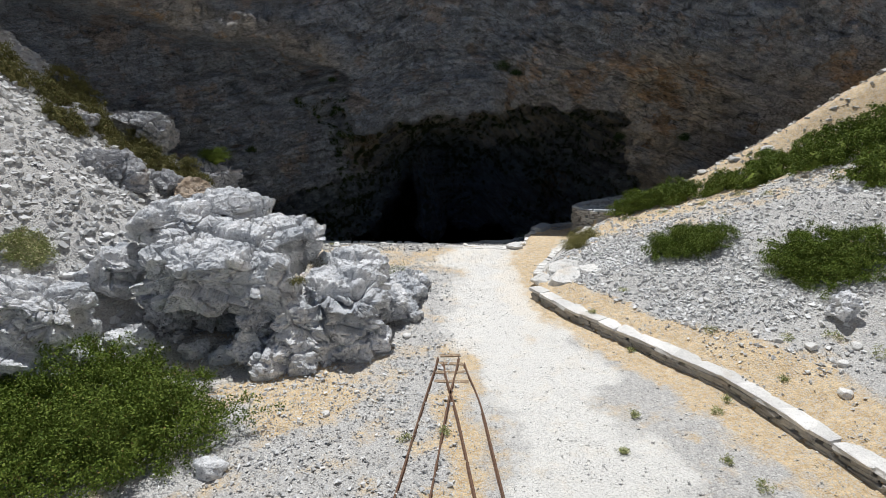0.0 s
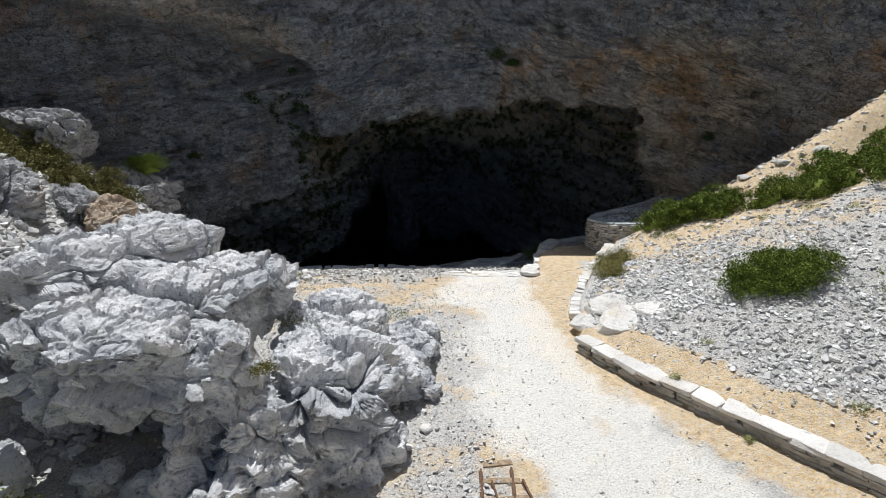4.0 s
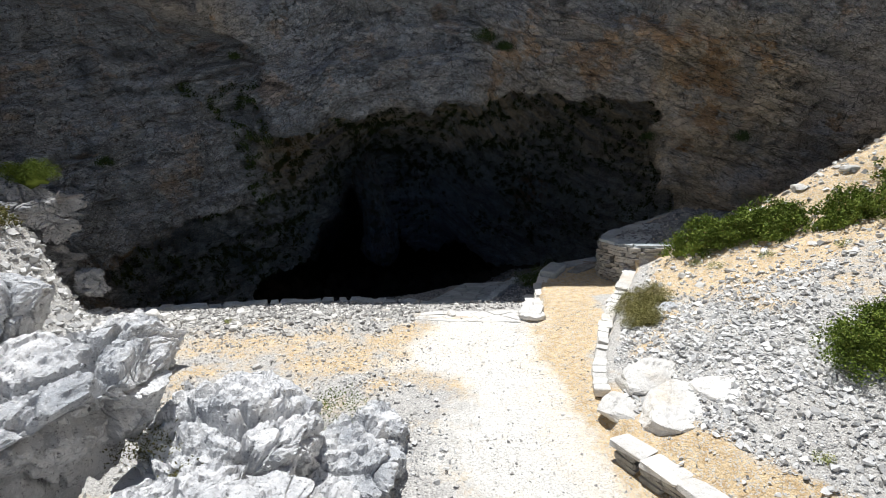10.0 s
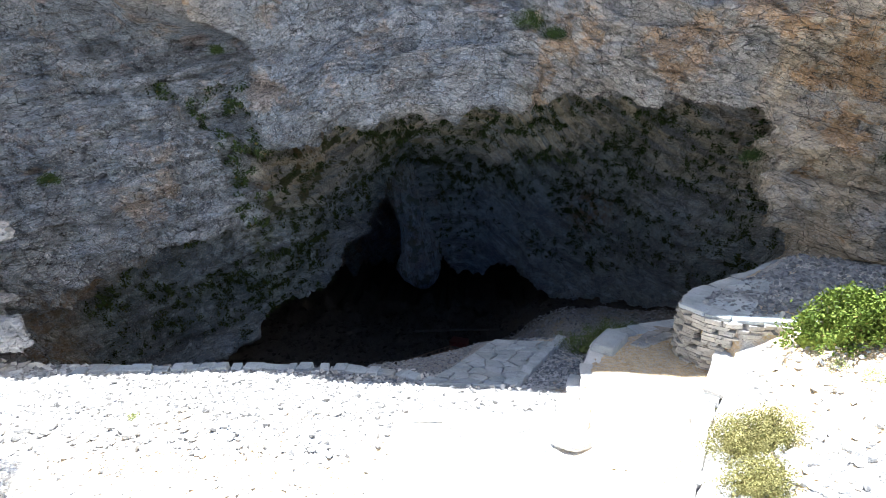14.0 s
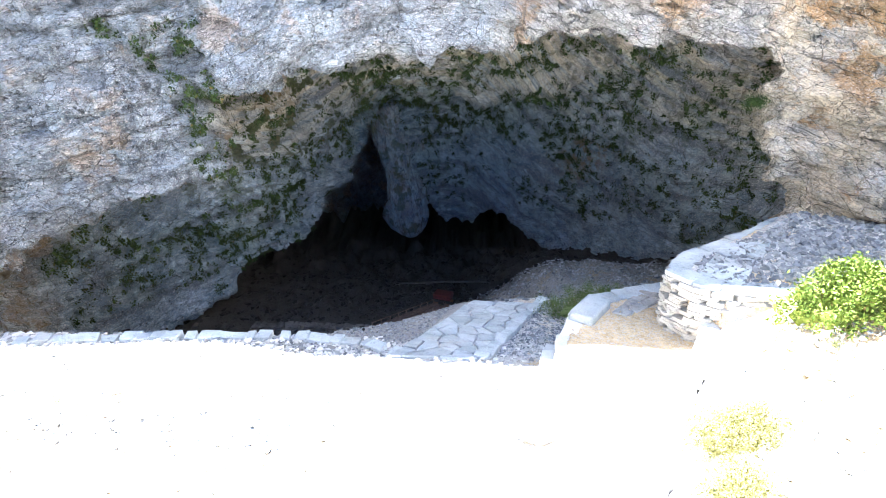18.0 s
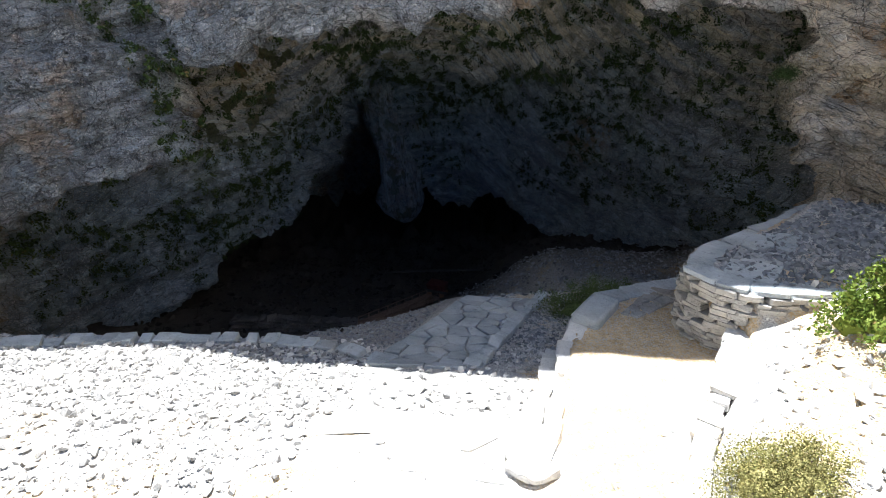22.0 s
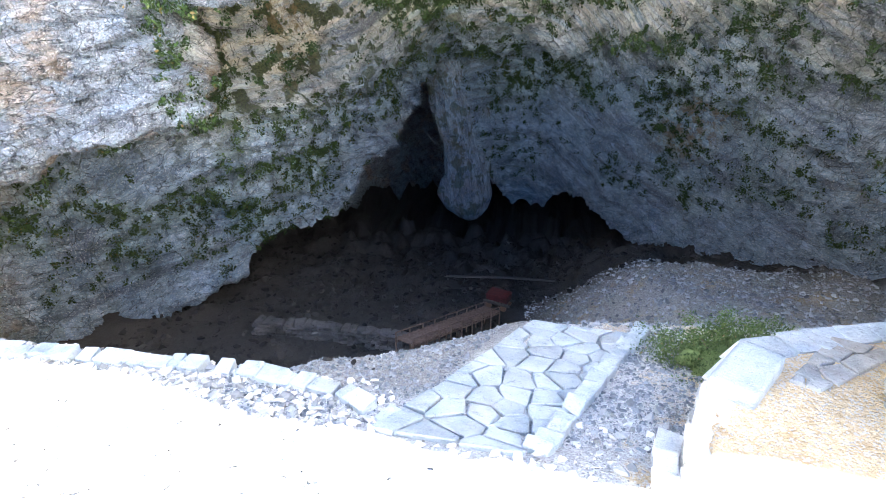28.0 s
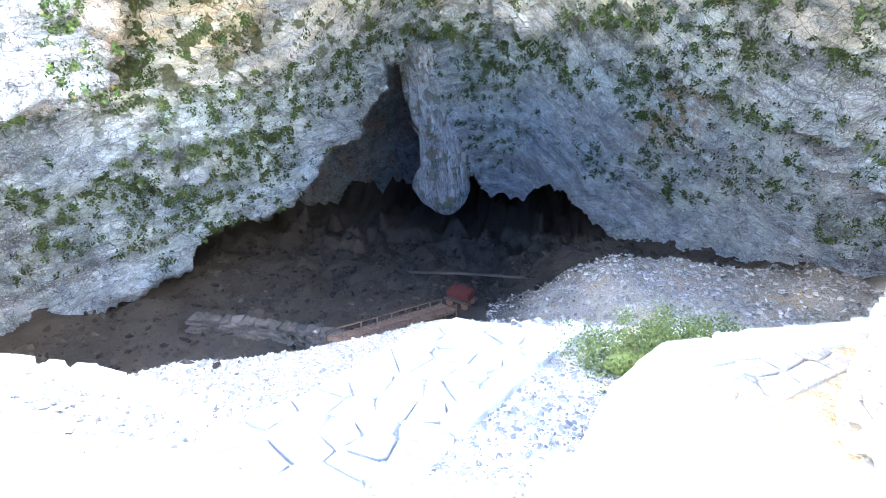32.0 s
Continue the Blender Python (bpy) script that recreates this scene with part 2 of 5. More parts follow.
def cliff_material():
    """Fractured limestone: blocks along the beds, mottled grey, with blue-grey streaks, ochre patches, moss and dark joints."""
    n = Nodes("cliff_limestone", 0.93, 0.2)
    warp = n.warped(1.5, 0.55)
    sep = n.t.nodes.new("ShaderNodeSeparateXYZ")
    n.put(warp, sep.inputs[0])
    lift = n.calc("ADD", n.attr("bed"), n.calc("MULTIPLY", n.noise(1.4, 4, 0.55), 0.14))

    def along_beds(flatwise, across):
        v = n.t.nodes.new("ShaderNodeCombineXYZ")
        for k, (src, f) in enumerate(((sep.outputs[0], flatwise), (sep.outputs[1], flatwise), (lift, across))):
            n.put(n.calc("MULTIPLY", src, f), v.inputs[k])
        return v.outputs[0]

    bed = along_beds(0.7, 1.5)
    thin = along_beds(0.35, 3.0)
    blocks, joint = n.cells(1.1, "F1", bed, "Color"), n.cells(1.1, "DISTANCE_TO_EDGE", bed)
    lumps, seam = n.cells(3.0, "F1", bed, "Color"), n.cells(3.0, "DISTANCE_TO_EDGE", bed)
    chips, split = n.cells(8.5, "F1", bed, "Color"), n.cells(8.5, "DISTANCE_TO_EDGE", bed)
    ledge = n.noise(1.3, 5, 0.6, thin)
    fine = n.noise(12, 10, 0.8)
    c = n.mix(n.ramp(n.noise(0.7, 10, 0.75), (0.38, 0), (0.6, 1)), (0.27, 0.32, 0.40), (0.60, 0.66, 0.76))
    c = n.mix(n.ramp(n.noise(0.8, 6, 0.6, n.stretch((1.6, 1.6, 0.22))), (0.5, 0), (0.6, 0.75)), c, (0.52, 0.62, 0.76))
    # low beds painted dark, raised ones tinted with the sky's blue
    c = n.mix(n.ramp(ledge, (0.32, 0.75), (0.42, 0), (0.57, 0), (0.63, 0.6)), c, n.mix(n.ramp(ledge, (0.45, 0), (0.55, 1)), (0.16, 0.145, 0.13), (0.50, 0.62, 0.80)))
    c = n.mix(n.calc("MULTIPLY", n.attr("warm"), n.ramp(n.noise(0.5, 8, 0.7), (0.33, 0.25), (0.52, 0.95))), c, (0.95, 0.81, 0.62))
    c = n.mix(n.calc("MULTIPLY", n.calc("ADD", 0.45, n.attr("warm")), n.ramp(n.noise(0.42, 7, 0.65), (0.55, 0), (0.61, 0.85))), c, (0.78, 0.52, 0.30))
    c = n.mix(n.ramp(n.noise(0.75, 6, 0.7), (0.6, 0), (0.66, 0.45)), c, (0.74, 0.54, 0.46))
    # the sky's blue light on the inner rock, painted into its colour
    c = n.mix(n.calc("MULTIPLY", n.attr("skylit"), 0.85), c, n.mix(n.ramp(n.noise(0.9, 9, 0.75), (0.4, 0), (0.6, 1)), (0.27, 0.38, 0.55), (0.62, 0.76, 0.94)))
    c = n.mix(n.calc("MULTIPLY", n.attr("tan"), n.ramp(ledge, (0.38, 0.25), (0.56, 0.95))), c, (0.95, 0.83, 0.62))
    for cells, share in ((blocks, 0.55), (lumps, 0.6), (chips, 0.6)):
        c = n.mix(share, c, n.ramp(cells, (0.15, 0.6), (0.85, 1.0)), "MULTIPLY")
    # dark specks put the relief's shading into the rock colour
    grain = n.calc("SUBTRACT", 1.0, n.calc("MULTIPLY", n.calc("ADD", n.attr("skylit"), n.calc("MULTIPLY", n.attr("warm"), 0.5)), 0.75))
    c = n.mix(n.calc("MULTIPLY", grain, n.ramp(n.noise(3.2, 12, 0.8), (0.39, 0.9), (0.46, 0))), c, (0.06, 0.06, 0.062))
    c = n.mix(n.calc("MULTIPLY", grain, n.ramp(fine, (0.39, 0.9), (0.48, 0))), c, (0.06, 0.06, 0.062))
    long = along_beds(0.10, 1.0)
    c = n.mix(n.calc("MULTIPLY", n.attr("skylit"), n.ramp(n.noise(1.3, 4, 0.6, long), (0.36, 0.75), (0.46, 0), (0.56, 0), (0.62, 0.5))), c, (0.13, 0.15, 0.19))
    line = n.calc("ABSOLUTE", n.calc("SUBTRACT", n.noise(1.2, 4, 0.55, long), 0.5), 0.0)
    c = n.mix(n.calc("MULTIPLY", n.attr("warm"), n.ramp(line, (0, 0.9), (0.010, 0))), c, (0.08, 0.07, 0.06))
    c = n.mix(n.ramp(n.noise(17, 7, 0.75), (0.54, 0), (0.62, 0.65)), c, (0.88, 0.87, 0.85))
    c = n.mix(n.calc("MULTIPLY", grain, n.ramp(split, (0, 0.4), (0.03, 0))), c, (0.06, 0.06, 0.06))
    c = n.mix(n.ramp(seam, (0, 0.8), (0.02, 0)), c, (0.045, 0.045, 0.045))
    c = n.mix(n.ramp(joint, (0, 0.9), (0.012, 0)), c, (0.03, 0.03, 0.03))
    moss = n.calc("MULTIPLY", n.attr("moss"), n.ramp(n.noise(1.3, 5, 0.6), (0.53, 0), (0.57, 1)))
    c = n.mix(moss, c, n.mix(n.ramp(n.noise(16, 3), (0.4, 0), (0.6, 1)), (0.03, 0.04, 0.014), (0.085, 0.105, 0.035)))
    c = n.mix(n.calc("MULTIPLY", n.attr("stain"), n.ramp(n.noise(1.6, 10, 0.8), (0.47, 0), (0.55, 0.8))), c, (0.24, 0.16, 0.075))
    h = n.calc("MULTIPLY", n.ramp(blocks, (0.1, 0), (0.9, 1)), 1.0)
    for src, f in ((n.ramp(lumps, (0.1, 0), (0.9, 1)), 0.6), (n.ramp(chips, (0.1, 0), (0.9, 1)), 0.3), (n.ramp(seam, (0, 0), (0.07, 1)), 0.4), (n.ramp(split, (0, 0), (0.08, 1)), 0.2), (fine, 0.5), (n.noise(3.2, 10, 0.75), 0.9), (ledge, 0.8)):
        h = n.calc("ADD", h, n.calc("MULTIPLY", src, f))
    return n.done(c, h, 0.24, 1.0)


CLIFF = cliff_material()


def ground_material():
    n = Nodes("stony_ground", 0.95, 0.15)
    stones = n.cells(11, "F1", out="Color")
    edge = n.cells(11, "DISTANCE_TO_EDGE")
    small = n.cells(34, "F1", out="Color")
    grey = n.mix(0.6, n.ramp(stones, (0.1, (0.42, 0.41, 0.4)), (0.9, (0.76, 0.74, 0.7))), n.ramp(small, (0.1, (0.42, 0.41, 0.4)), (0.9, (0.74, 0.72, 0.68))))
    grey = n.mix(n.ramp(edge, (0, 0.3), (0.05, 0)), grey, (0.3, 0.28, 0.25))
    grey = n.mix(n.ramp(n.noise(26, 8, 0.82), (0.4, 0.85), (0.49, 0)), grey, (0.2, 0.185, 0.17))
    soil = n.mix(n.ramp(n.noise(5, 8, 0.8), (0.38, 0), (0.62, 1)), (0.50, 0.35, 0.19), (0.80, 0.64, 0.41))
    soil = n.mix(n.ramp(small, (0.62, 0), (0.7, 0.8)), soil, (0.6, 0.57, 0.52))
    soil = n.mix(n.ramp(n.noise(26, 8, 0.82), (0.36, 0.7), (0.45, 0)), soil, (0.28, 0.21, 0.13))
    f = n.calc("ADD", n.attr("soil"), n.calc("MULTIPLY", n.calc("SUBTRACT", n.noise(0.9, 7, 0.7), 0.5), 2.2))
    c = n.mix(n.ramp(f, (0.38, 0), (0.72, 1)), grey, soil)
    pale = n.calc("ADD", n.attr("pale"), n.calc("MULTIPLY", n.calc("SUBTRACT", n.noise(1.6, 6, 0.7), 0.5), 1.2))
    c = n.mix(n.ramp(pale, (0.4, 0), (0.8, 0.75)), c, n.mix(n.ramp(n.noise(24, 9, 0.85), (0.40, 0), (0.48, 1)), (0.30, 0.28, 0.25), (0.88, 0.86, 0.81)))
    # shade under the cave roof, put into the floor's colour
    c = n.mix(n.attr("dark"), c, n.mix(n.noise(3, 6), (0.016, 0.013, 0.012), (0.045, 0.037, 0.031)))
    h = n.calc("ADD", n.calc("MULTIPLY", n.ramp(edge, (0, 0), (0.25, 1)), 0.3), n.calc("MULTIPLY", n.noise(24, 9, 0.8), 0.8))
    return n.done(c, h, 0.05, 1.0)


GROUND = ground_material()


def scree_material(name, a, b):
    n = Nodes(name, 0.93, 0.2)
    c = n.ramp(n.island(), (0.0, a), (0.5, tuple((p + q) / 2 for p, q in zip(a, b))), (1.0, b))
    c = n.mix(0.5, c, n.ramp(n.noise(20, 5, 0.7), (0.3, 0.55), (0.7, 1.0)), "MULTIPLY")
    return n.done(c, n.noise(26, 5, 0.7), 0.02, 0.7)


SCREE = scree_material("scree_stones", (0.42, 0.42, 0.415), (0.88, 0.875, 0.86))
GRAVEL = scree_material("pale_gravel", (0.24, 0.235, 0.225), (0.82, 0.80, 0.76))
# near-black stones: the cave's shade is put into their colour
SHADED_RUBBLE = scree_material("shaded_cave_rubble", (0.018, 0.016, 0.015), (0.06, 0.055, 0.05))
HEAP = scree_material("heap_stones", (0.12, 0.125, 0.135), (0.40, 0.41, 0.43))
RUBBLE = scree_material("cave_rubble", (0.13, 0.138, 0.15), (0.36, 0.37, 0.385))


def leaf_material(name, a, b, c):
    n = Nodes(name, 0.7, 0.15)
    col = n.ramp(n.island(), (0.0, a), (0.55, b), (0.97, c), (1.0, (0.2, 0.13, 0.05)))
    n.b.inputs["Subsurface Weight"].default_value = 0.0
    n.b.inputs["Transmission Weight"].default_value = 0.0
    return n.done(n.mix(0.35, col, n.ramp(n.noise(1.4, 3), (0.3, 0.4), (0.7, 1.0)), "MULTIPLY"))


LEAF = leaf_material("kermes_leaves", (0.06, 0.10, 0.013), (0.13, 0.185, 0.026), (0.20, 0.25, 0.045))
LEAF_OLIVE = leaf_material("olive_brush_leaves", (0.08, 0.085, 0.025), (0.16, 0.155, 0.05), (0.26, 0.235, 0.095))
LEAF_DRY = leaf_material("dry_brush_leaves", (0.14, 0.14, 0.045), (0.27, 0.255, 0.09), (0.40, 0.36, 0.15))
LEAF_DARK = leaf_material("fern_leaves", (0.014, 0.026, 0.008), (0.03, 0.056, 0.014), (0.065, 0.10, 0.03))
LEAF_HERB = leaf_material("herb_leaves", (0.05, 0.08, 0.02), (0.095, 0.135, 0.04), (0.16, 0.2, 0.075))
LEAF_GRASS = leaf_material("grass_blades", (0.22, 0.27, 0.09), (0.36, 0.39, 0.16), (0.55, 0.5, 0.3))


def simple(name, a, b, rough=0.8, metal=0.0, scale=18, each=False):
    n = Nodes(name, rough, 0.3)
    n.b.inputs["Metallic"].default_value = metal
    c = n.mix(n.ramp(n.noise(scale, 6, 0.7), (0.35, 0), (0.65, 1)), a, b)
    if each:
        c = n.mix(0.4, c, n.ramp(n.each(), (0, 0.6), (1, 1.0)), "MULTIPLY")
    return n.done(c, n.noise(scale * 2, 5, 0.7), 0.01, 0.6)


RUST = simple("rusted_iron", (0.09, 0.05, 0.032), (0.19, 0.115, 0.075), 0.75, 0.35)
# darker browns than the weathered wood
CAVE_WOOD = simple("dark_cave_wood", (0.07, 0.045, 0.035), (0.15, 0.105, 0.085), 0.85, 0.0, 12, True)
OLD_WOOD = simple("weathered_wood", (0.22, 0.15, 0.09), (0.42, 0.33, 0.23), 0.9, 0.0, 12, True)
BARK = simple("shrub_bark", (0.10, 0.075, 0.05), (0.22, 0.18, 0.13), 0.95)
RED_PAINT = simple("faded_red_paint", (0.05, 0.013, 0.013), (0.10, 0.024, 0.022), 0.6, 0.0, 9)
IRON = simple("dark_iron", (0.03, 0.027, 0.025), (0.06, 0.052, 0.047), 0.75, 0.0)


# ---- the lie of the land ----
# edge of the slope on the right: the foot of the retaining wall, then the kerb, then the terrace wall
EDGE_Y = [-60, -6, 2, 6.5, 9.1, 10.5, 12.9, 15.5, 16.7, 17.8, 19, 20.6, 22.6, 25, 28.3, 29.2, 29.55, 29.85, 30.15, 30.55, 31, 31.7, 32.5, 33.3, 34.5, 38, 90]
EDGE_X = [22, 13, 11, 9.6, 8.8, 8.3, 7.4, 5.65, 4.78, 4.05, 3.45, 3.5, 4.15, 5.4, 7.4, 7.95, 8.05, 7.85, 7.6, 7.42, 7.55, 8.2, 9.35, 10.5, 12.0, 17, 22]
# edge of the scree slope on the left
LEFT_Y = [-60, 0, 8, 12, 15, 20, 26, 30, 33, 36, 90]
LEFT_X = [-30, -17, -15, -12, -9.5, -7.6, -9, -11.5, -14, -18, -30]
# the floor from the level ground down into the cave
DOWN_Y = [-90, 26.3, 30.2, 31.5, 32.5, 34.2, 38, 41.5, 46, 52.6, 60, 95]
DOWN_Z = [0, 0, -1.1, -1.45, -3.2, -5.4, -6.8, -7.3, -8.1, -9.7, -11.2, -15]


def terrace_edge(y):
    return np.interp(y, [26, 28.5, 30.0, 30.8, 31.85, 32.3, 32.8, 33.3], [4.1, 4.2, 4.6, 4.95, 5.7, 6.5, 7.6, 9.3])


def land(x, y):
    """Height of the ground, without its roughness."""
    x, y = np.asarray(x, float), np.asarray(y, float)
    z = np.interp(y, DOWN_Y, DOWN_Z)
    # rubble heaped against the right wall of the cave
    z = z + step(2.0, 7.5, x) * np.interp(y, [32, 34, 36, 42, 50, 60], [0, 2.4, 3.4, 3.2, 2.2, 0])
    # paved ramp, and the gravel beside it
    ramp = -1.2 - 0.215 * (y - 30)
    brink = np.interp(x, [-3, -1, 1, 2.2, 6], [31.4, 32.3, 33.9, 35.3, 35.6])
    on = step(-3.2, -1.5, x) * (1 - step(10, 12, x)) * step(29.6, 30.4, y) * (1 - step(0, 1.8, y - brink))
    z = z * (1 - on) + (ramp + 0.1 * step(2.9, 4.5, x)) * on
    # terrace in front of the round wall
    flat = np.interp(y, [26, 30, 33], [0, -0.38, -0.45])
    e = terrace_edge(y)
    on = step(0.0, 0.12, x - e) * step(26, 26.6, y) * (1 - step(33.3, 33.7, y))
    z = z * (1 - on) + flat * on
    # slope on the right
    d = x - np.interp(y, EDGE_Y, EDGE_X)
    lift = np.interp(y, [19, 21, 29.2, 29.75, 33, 35], [0.34, 0.22, 0.26, 1.06, 1.14, 1.4])
    rise = (0.2 + 0.12 * step(15, 25, y) + 0.18 * step(25.8, 28.4, y)) * (1 - 0.84 * step(29.1, 29.75, y))
    dd = np.maximum(d, 0)
    right = lift + rise * dd + 0.006 * dd * dd * (1 - step(29.1, 29.75, y))
    on = step(0.0, 0.14, d)
    z = np.where(d > 0, z * (1 - on) + np.maximum(right, z) * on, z)
    # scree on the left
    d = np.interp(y, LEFT_Y, LEFT_X) - x
    dd = np.maximum(d, 0)
    z = z + (0.62 * dd + 0.014 * dd * dd) * step(0, 2.5, d) * (0.55 + 0.45 * step(10, 18, y)) + (2.3 * step(0.2, 1.8, d)) * step(26.5, 29.6, y) * step(34, 31, y)
    return z


def rough_land(x, y):
    x, y = np.asarray(x, float), np.asarray(y, float)
    P = np.stack([x, y, np.zeros_like(x)], 1)
    left = step(0, 2, np.interp(y, LEFT_Y, LEFT_X) - x)
    right = step(0, 2, x - np.interp(y, EDGE_Y, EDGE_X))
    far = step(20, 60, np.hypot(x, y - 20))
    cave = np.maximum(step(35.5, 38, y), step(32, 34, y) * step(0.5, -1.5, x))
    amp = 0.025 + 0.09 * left + 0.06 * right + 0.12 * cave + 1.5 * far
    return land(x, y) + amp * fbm(P * 0.9, 4, 3) + 0.012 * fbm(P * 6, 2, 9)


def zat(x, y):
    return float(rough_land(np.array([x]), np.array([y]))[0])


def axis(stops):
    out = []
    for a, b, s in stops:
        out += list(np.arange(a, b, s))
    return np.array(out + [stops[-1][1]])


def build_ground():
    xs = axis([(-420, -120, 30), (-120, -40, 8), (-40, -16, 0.8), (-16, 16, 0.125), (16, 40, 0.8), (40, 120, 8), (120, 420, 30)])
    ys = axis([(-420, -100, 30), (-100, -20, 8), (-20, 4, 0.8), (4, 38, 0.125), (38, 62, 0.3), (62, 100, 2), (100, 420, 40)])
    X, Y = np.meshgrid(xs, ys)
    X, Y = X.ravel(), Y.ravel()
    Z = rough_land(X, Y)
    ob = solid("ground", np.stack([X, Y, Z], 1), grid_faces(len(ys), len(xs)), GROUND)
    tagged(ob, "pale stony ground with gravel and ochre soil", "ground", kind="structure")
    P = np.stack([X, Y, 0 * X], 1)
    WX, WY = X + 1.1 * fbm(P * 0.5, 4, 51), Y + 1.1 * fbm(P * 0.5, 4, 52)
    right = X - np.interp(Y, EDGE_Y, EDGE_X)
    # ochre soil: the foot of the walls, the verge beside the tracks, the path to the round wall
    soil = 0.34 + 0.0 * X
    soil += 0.75 * step(2.0, 0.4, np.abs(right - 0.9)) * step(21, 19, Y)
    soil += 0.55 * step(1.6, 0.2, np.abs(right + 0.5)) * step(24, 20, Y)
    soil += 0.9 * step(1.4, 0.5, np.abs(X + 0.35 * (WX - X) - np.interp(Y, [22, 26, 30], [2.9, 4.4, 6.2]))) * step(20, 25, WY) * step(31, 29, Y)
    soil += 0.6 * step(2.4, 0.4, np.hypot(WX + 4.2, (WY - 12.6) * 1.1))
    soil += 0.45 * step(1.2, 0.1, np.abs(WX - 0.1)) * step(17, 13, WY)
    soil += 0.35 * step(5, 0.5, np.hypot((WX + 2.0) * 0.6, (WY - 24.6) * 1.5))
    soil += 0.9 * step(21.5, 24, WY + 0.3 * (X - 6)) * step(0.5, 1.5, right) * step(30.5, 29, Y)
    soil += 1.3 * step(0.0, 0.3, X - terrace_edge(Y)) * step(28, 29, Y) * step(34, 33.5, Y) * step(0.3, -0.1, right)
    soil -= 0.8 * step(-0.5, 1.0, np.interp(Y, LEFT_Y, LEFT_X) - X)
    soil -= 0.5 * step(27, 29, Y) * step(4, 3, X)
    pale = 0.05 + 0.95 * step(3.4, 0.4, np.abs(WX - np.interp(Y, [6, 12, 17, 22, 26], [3.4, 3.0, 1.6, 1.6, 1.8]))) * step(28, 24, WY)
    # the cave's shade as ground colour, weaker over the rubble heap
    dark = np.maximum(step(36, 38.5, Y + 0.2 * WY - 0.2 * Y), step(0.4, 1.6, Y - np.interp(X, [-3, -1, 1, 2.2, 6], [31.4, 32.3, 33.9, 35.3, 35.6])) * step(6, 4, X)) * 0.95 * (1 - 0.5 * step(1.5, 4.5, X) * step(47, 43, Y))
    # half as much shade painted on the ground left of the ramp
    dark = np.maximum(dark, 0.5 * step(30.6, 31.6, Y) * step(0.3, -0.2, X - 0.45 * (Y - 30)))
    soil -= 0.7 * step(0.5, 2.0, right) * step(15.3, 17, Y + 0.12 * X) * step(27.5, 24.5, Y + 0.25 * (X - 6))
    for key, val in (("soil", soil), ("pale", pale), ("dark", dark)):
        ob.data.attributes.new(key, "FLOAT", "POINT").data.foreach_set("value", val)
    return ob


build_ground()

# ---- cliff and cave: one skin, lofted through profiles that run from the left foot over the mouth to the right foot ----
HILL = [(-110, 25, 10), (-105, 40, 24), (-90, 60, 34), (-70, 78, 38), (-50, 84, 40), (-30, 86, 40), (-16, 86, 40), (-8, 86, 40),
        (2, 86, 40), (16, 86, 40), (40, 84, 40), (66, 76, 38), (88, 60, 34), (104, 40, 24), (110, 22, 10)]
RIM = [(-38, 23.8, 6), (-37, 25.8, 14), (-31, 30.8, 19), (-24, 35.8, 21.5), (-17, 40.6, 22.5), (-11.5, 42.2, 23), (-7, 42.4, 23), (-3, 41.8, 23), (2, 41.0, 23), (7, 39.9, 23), (14, 38.6, 22), (21, 37.0, 19.5), (29, 36, 16), (35, 33, 11), (40, 28, 5)]
UPPER = [(-26, 28, 3), (-25, 29, 9), (-21, 32, 13), (-17, 34.5, 15), (-13, 37.2, 15.5), (-9.5, 38.3, 16), (-6, 38.5, 16), (-3, 37.7, 16.2), (1, 36.7, 16.4), (5.5, 37.2, 16.3), (11, 35.6, 16), (16, 34.3, 14.6), (21, 33.3, 11.8), (25, 32.3, 7.5), (28, 30, 3)]
FACE = [(-18, 31, 1), (-18, 31.5, 5), (-14.5, 34.2, 5.8), (-12, 35.4, 6.5), (-10.3, 36.3, 8), (-8.5, 37.4, 9.5), (-5.5, 37.3, 9.8), (-3, 37.3, 10), (0.3, 37.1, 10.2), (4.6, 36.8, 10.3), (9, 35, 10), (13, 33.8, 9.6), (16, 33, 7), (17.6, 32.3, 4), (19, 31.6, 0)]
BROW = [(-14.5, 32.2, -4), (-14.6, 32.8, 0.8), (-12.8, 34.4, 1.6), (-10, 36.6, 2.0), (-8.2, 37.4, 3.2), (-7.8, 37.9, 5.4), (-5.3, 37.3, 6.0), (-3, 37, 6.9), (0, 36.6, 7.2), (4.4, 36.6, 7.6), (7.8, 35.4, 7.2), (11.6, 34.7, 7.2), (12.8, 34.3, 4.6), (13.6, 33.9, 2.4), (14, 33.6, -1)]
LIP = [(-13.4, 33.0, -8), (-13.6, 34.3, -1.6), (-12.2, 35.8, 0.2), (-9.4, 37.8, 0.5), (-6.9, 38.6, 1.6), (-7.2, 38.5, 4.3), (-5.1, 38, 4.85), (-2.9, 37.5, 5.7),
       (0, 37, 5.9), (4.4, 37, 6.5), (7.5, 36, 6.1), (10.8, 35.5, 6.0), (11.2, 35.2, 3.9), (12.2, 34.9, 2.0), (12.5, 34.8, -1.5)]
PORCH = [(-14.4, 36.3, -9.8), (-14.4, 37.2, -3.4), (-12.8, 38.6, 1.5), (-10.2, 40.1, 2.1), (-8.3, 40.8, 3.0), (-7.4, 40.8, 5.0), (-5.4, 40.8, 6.1), (-3, 40.7, 6.9),
         (0.2, 40.5, 7.3), (4.6, 40.5, 7.8), (8.6, 40, 7.6), (12.6, 38.6, 6.2), (13.6, 38.2, 3.8), (14.4, 38.0, 1.2), (14.9, 38.0, -3)]
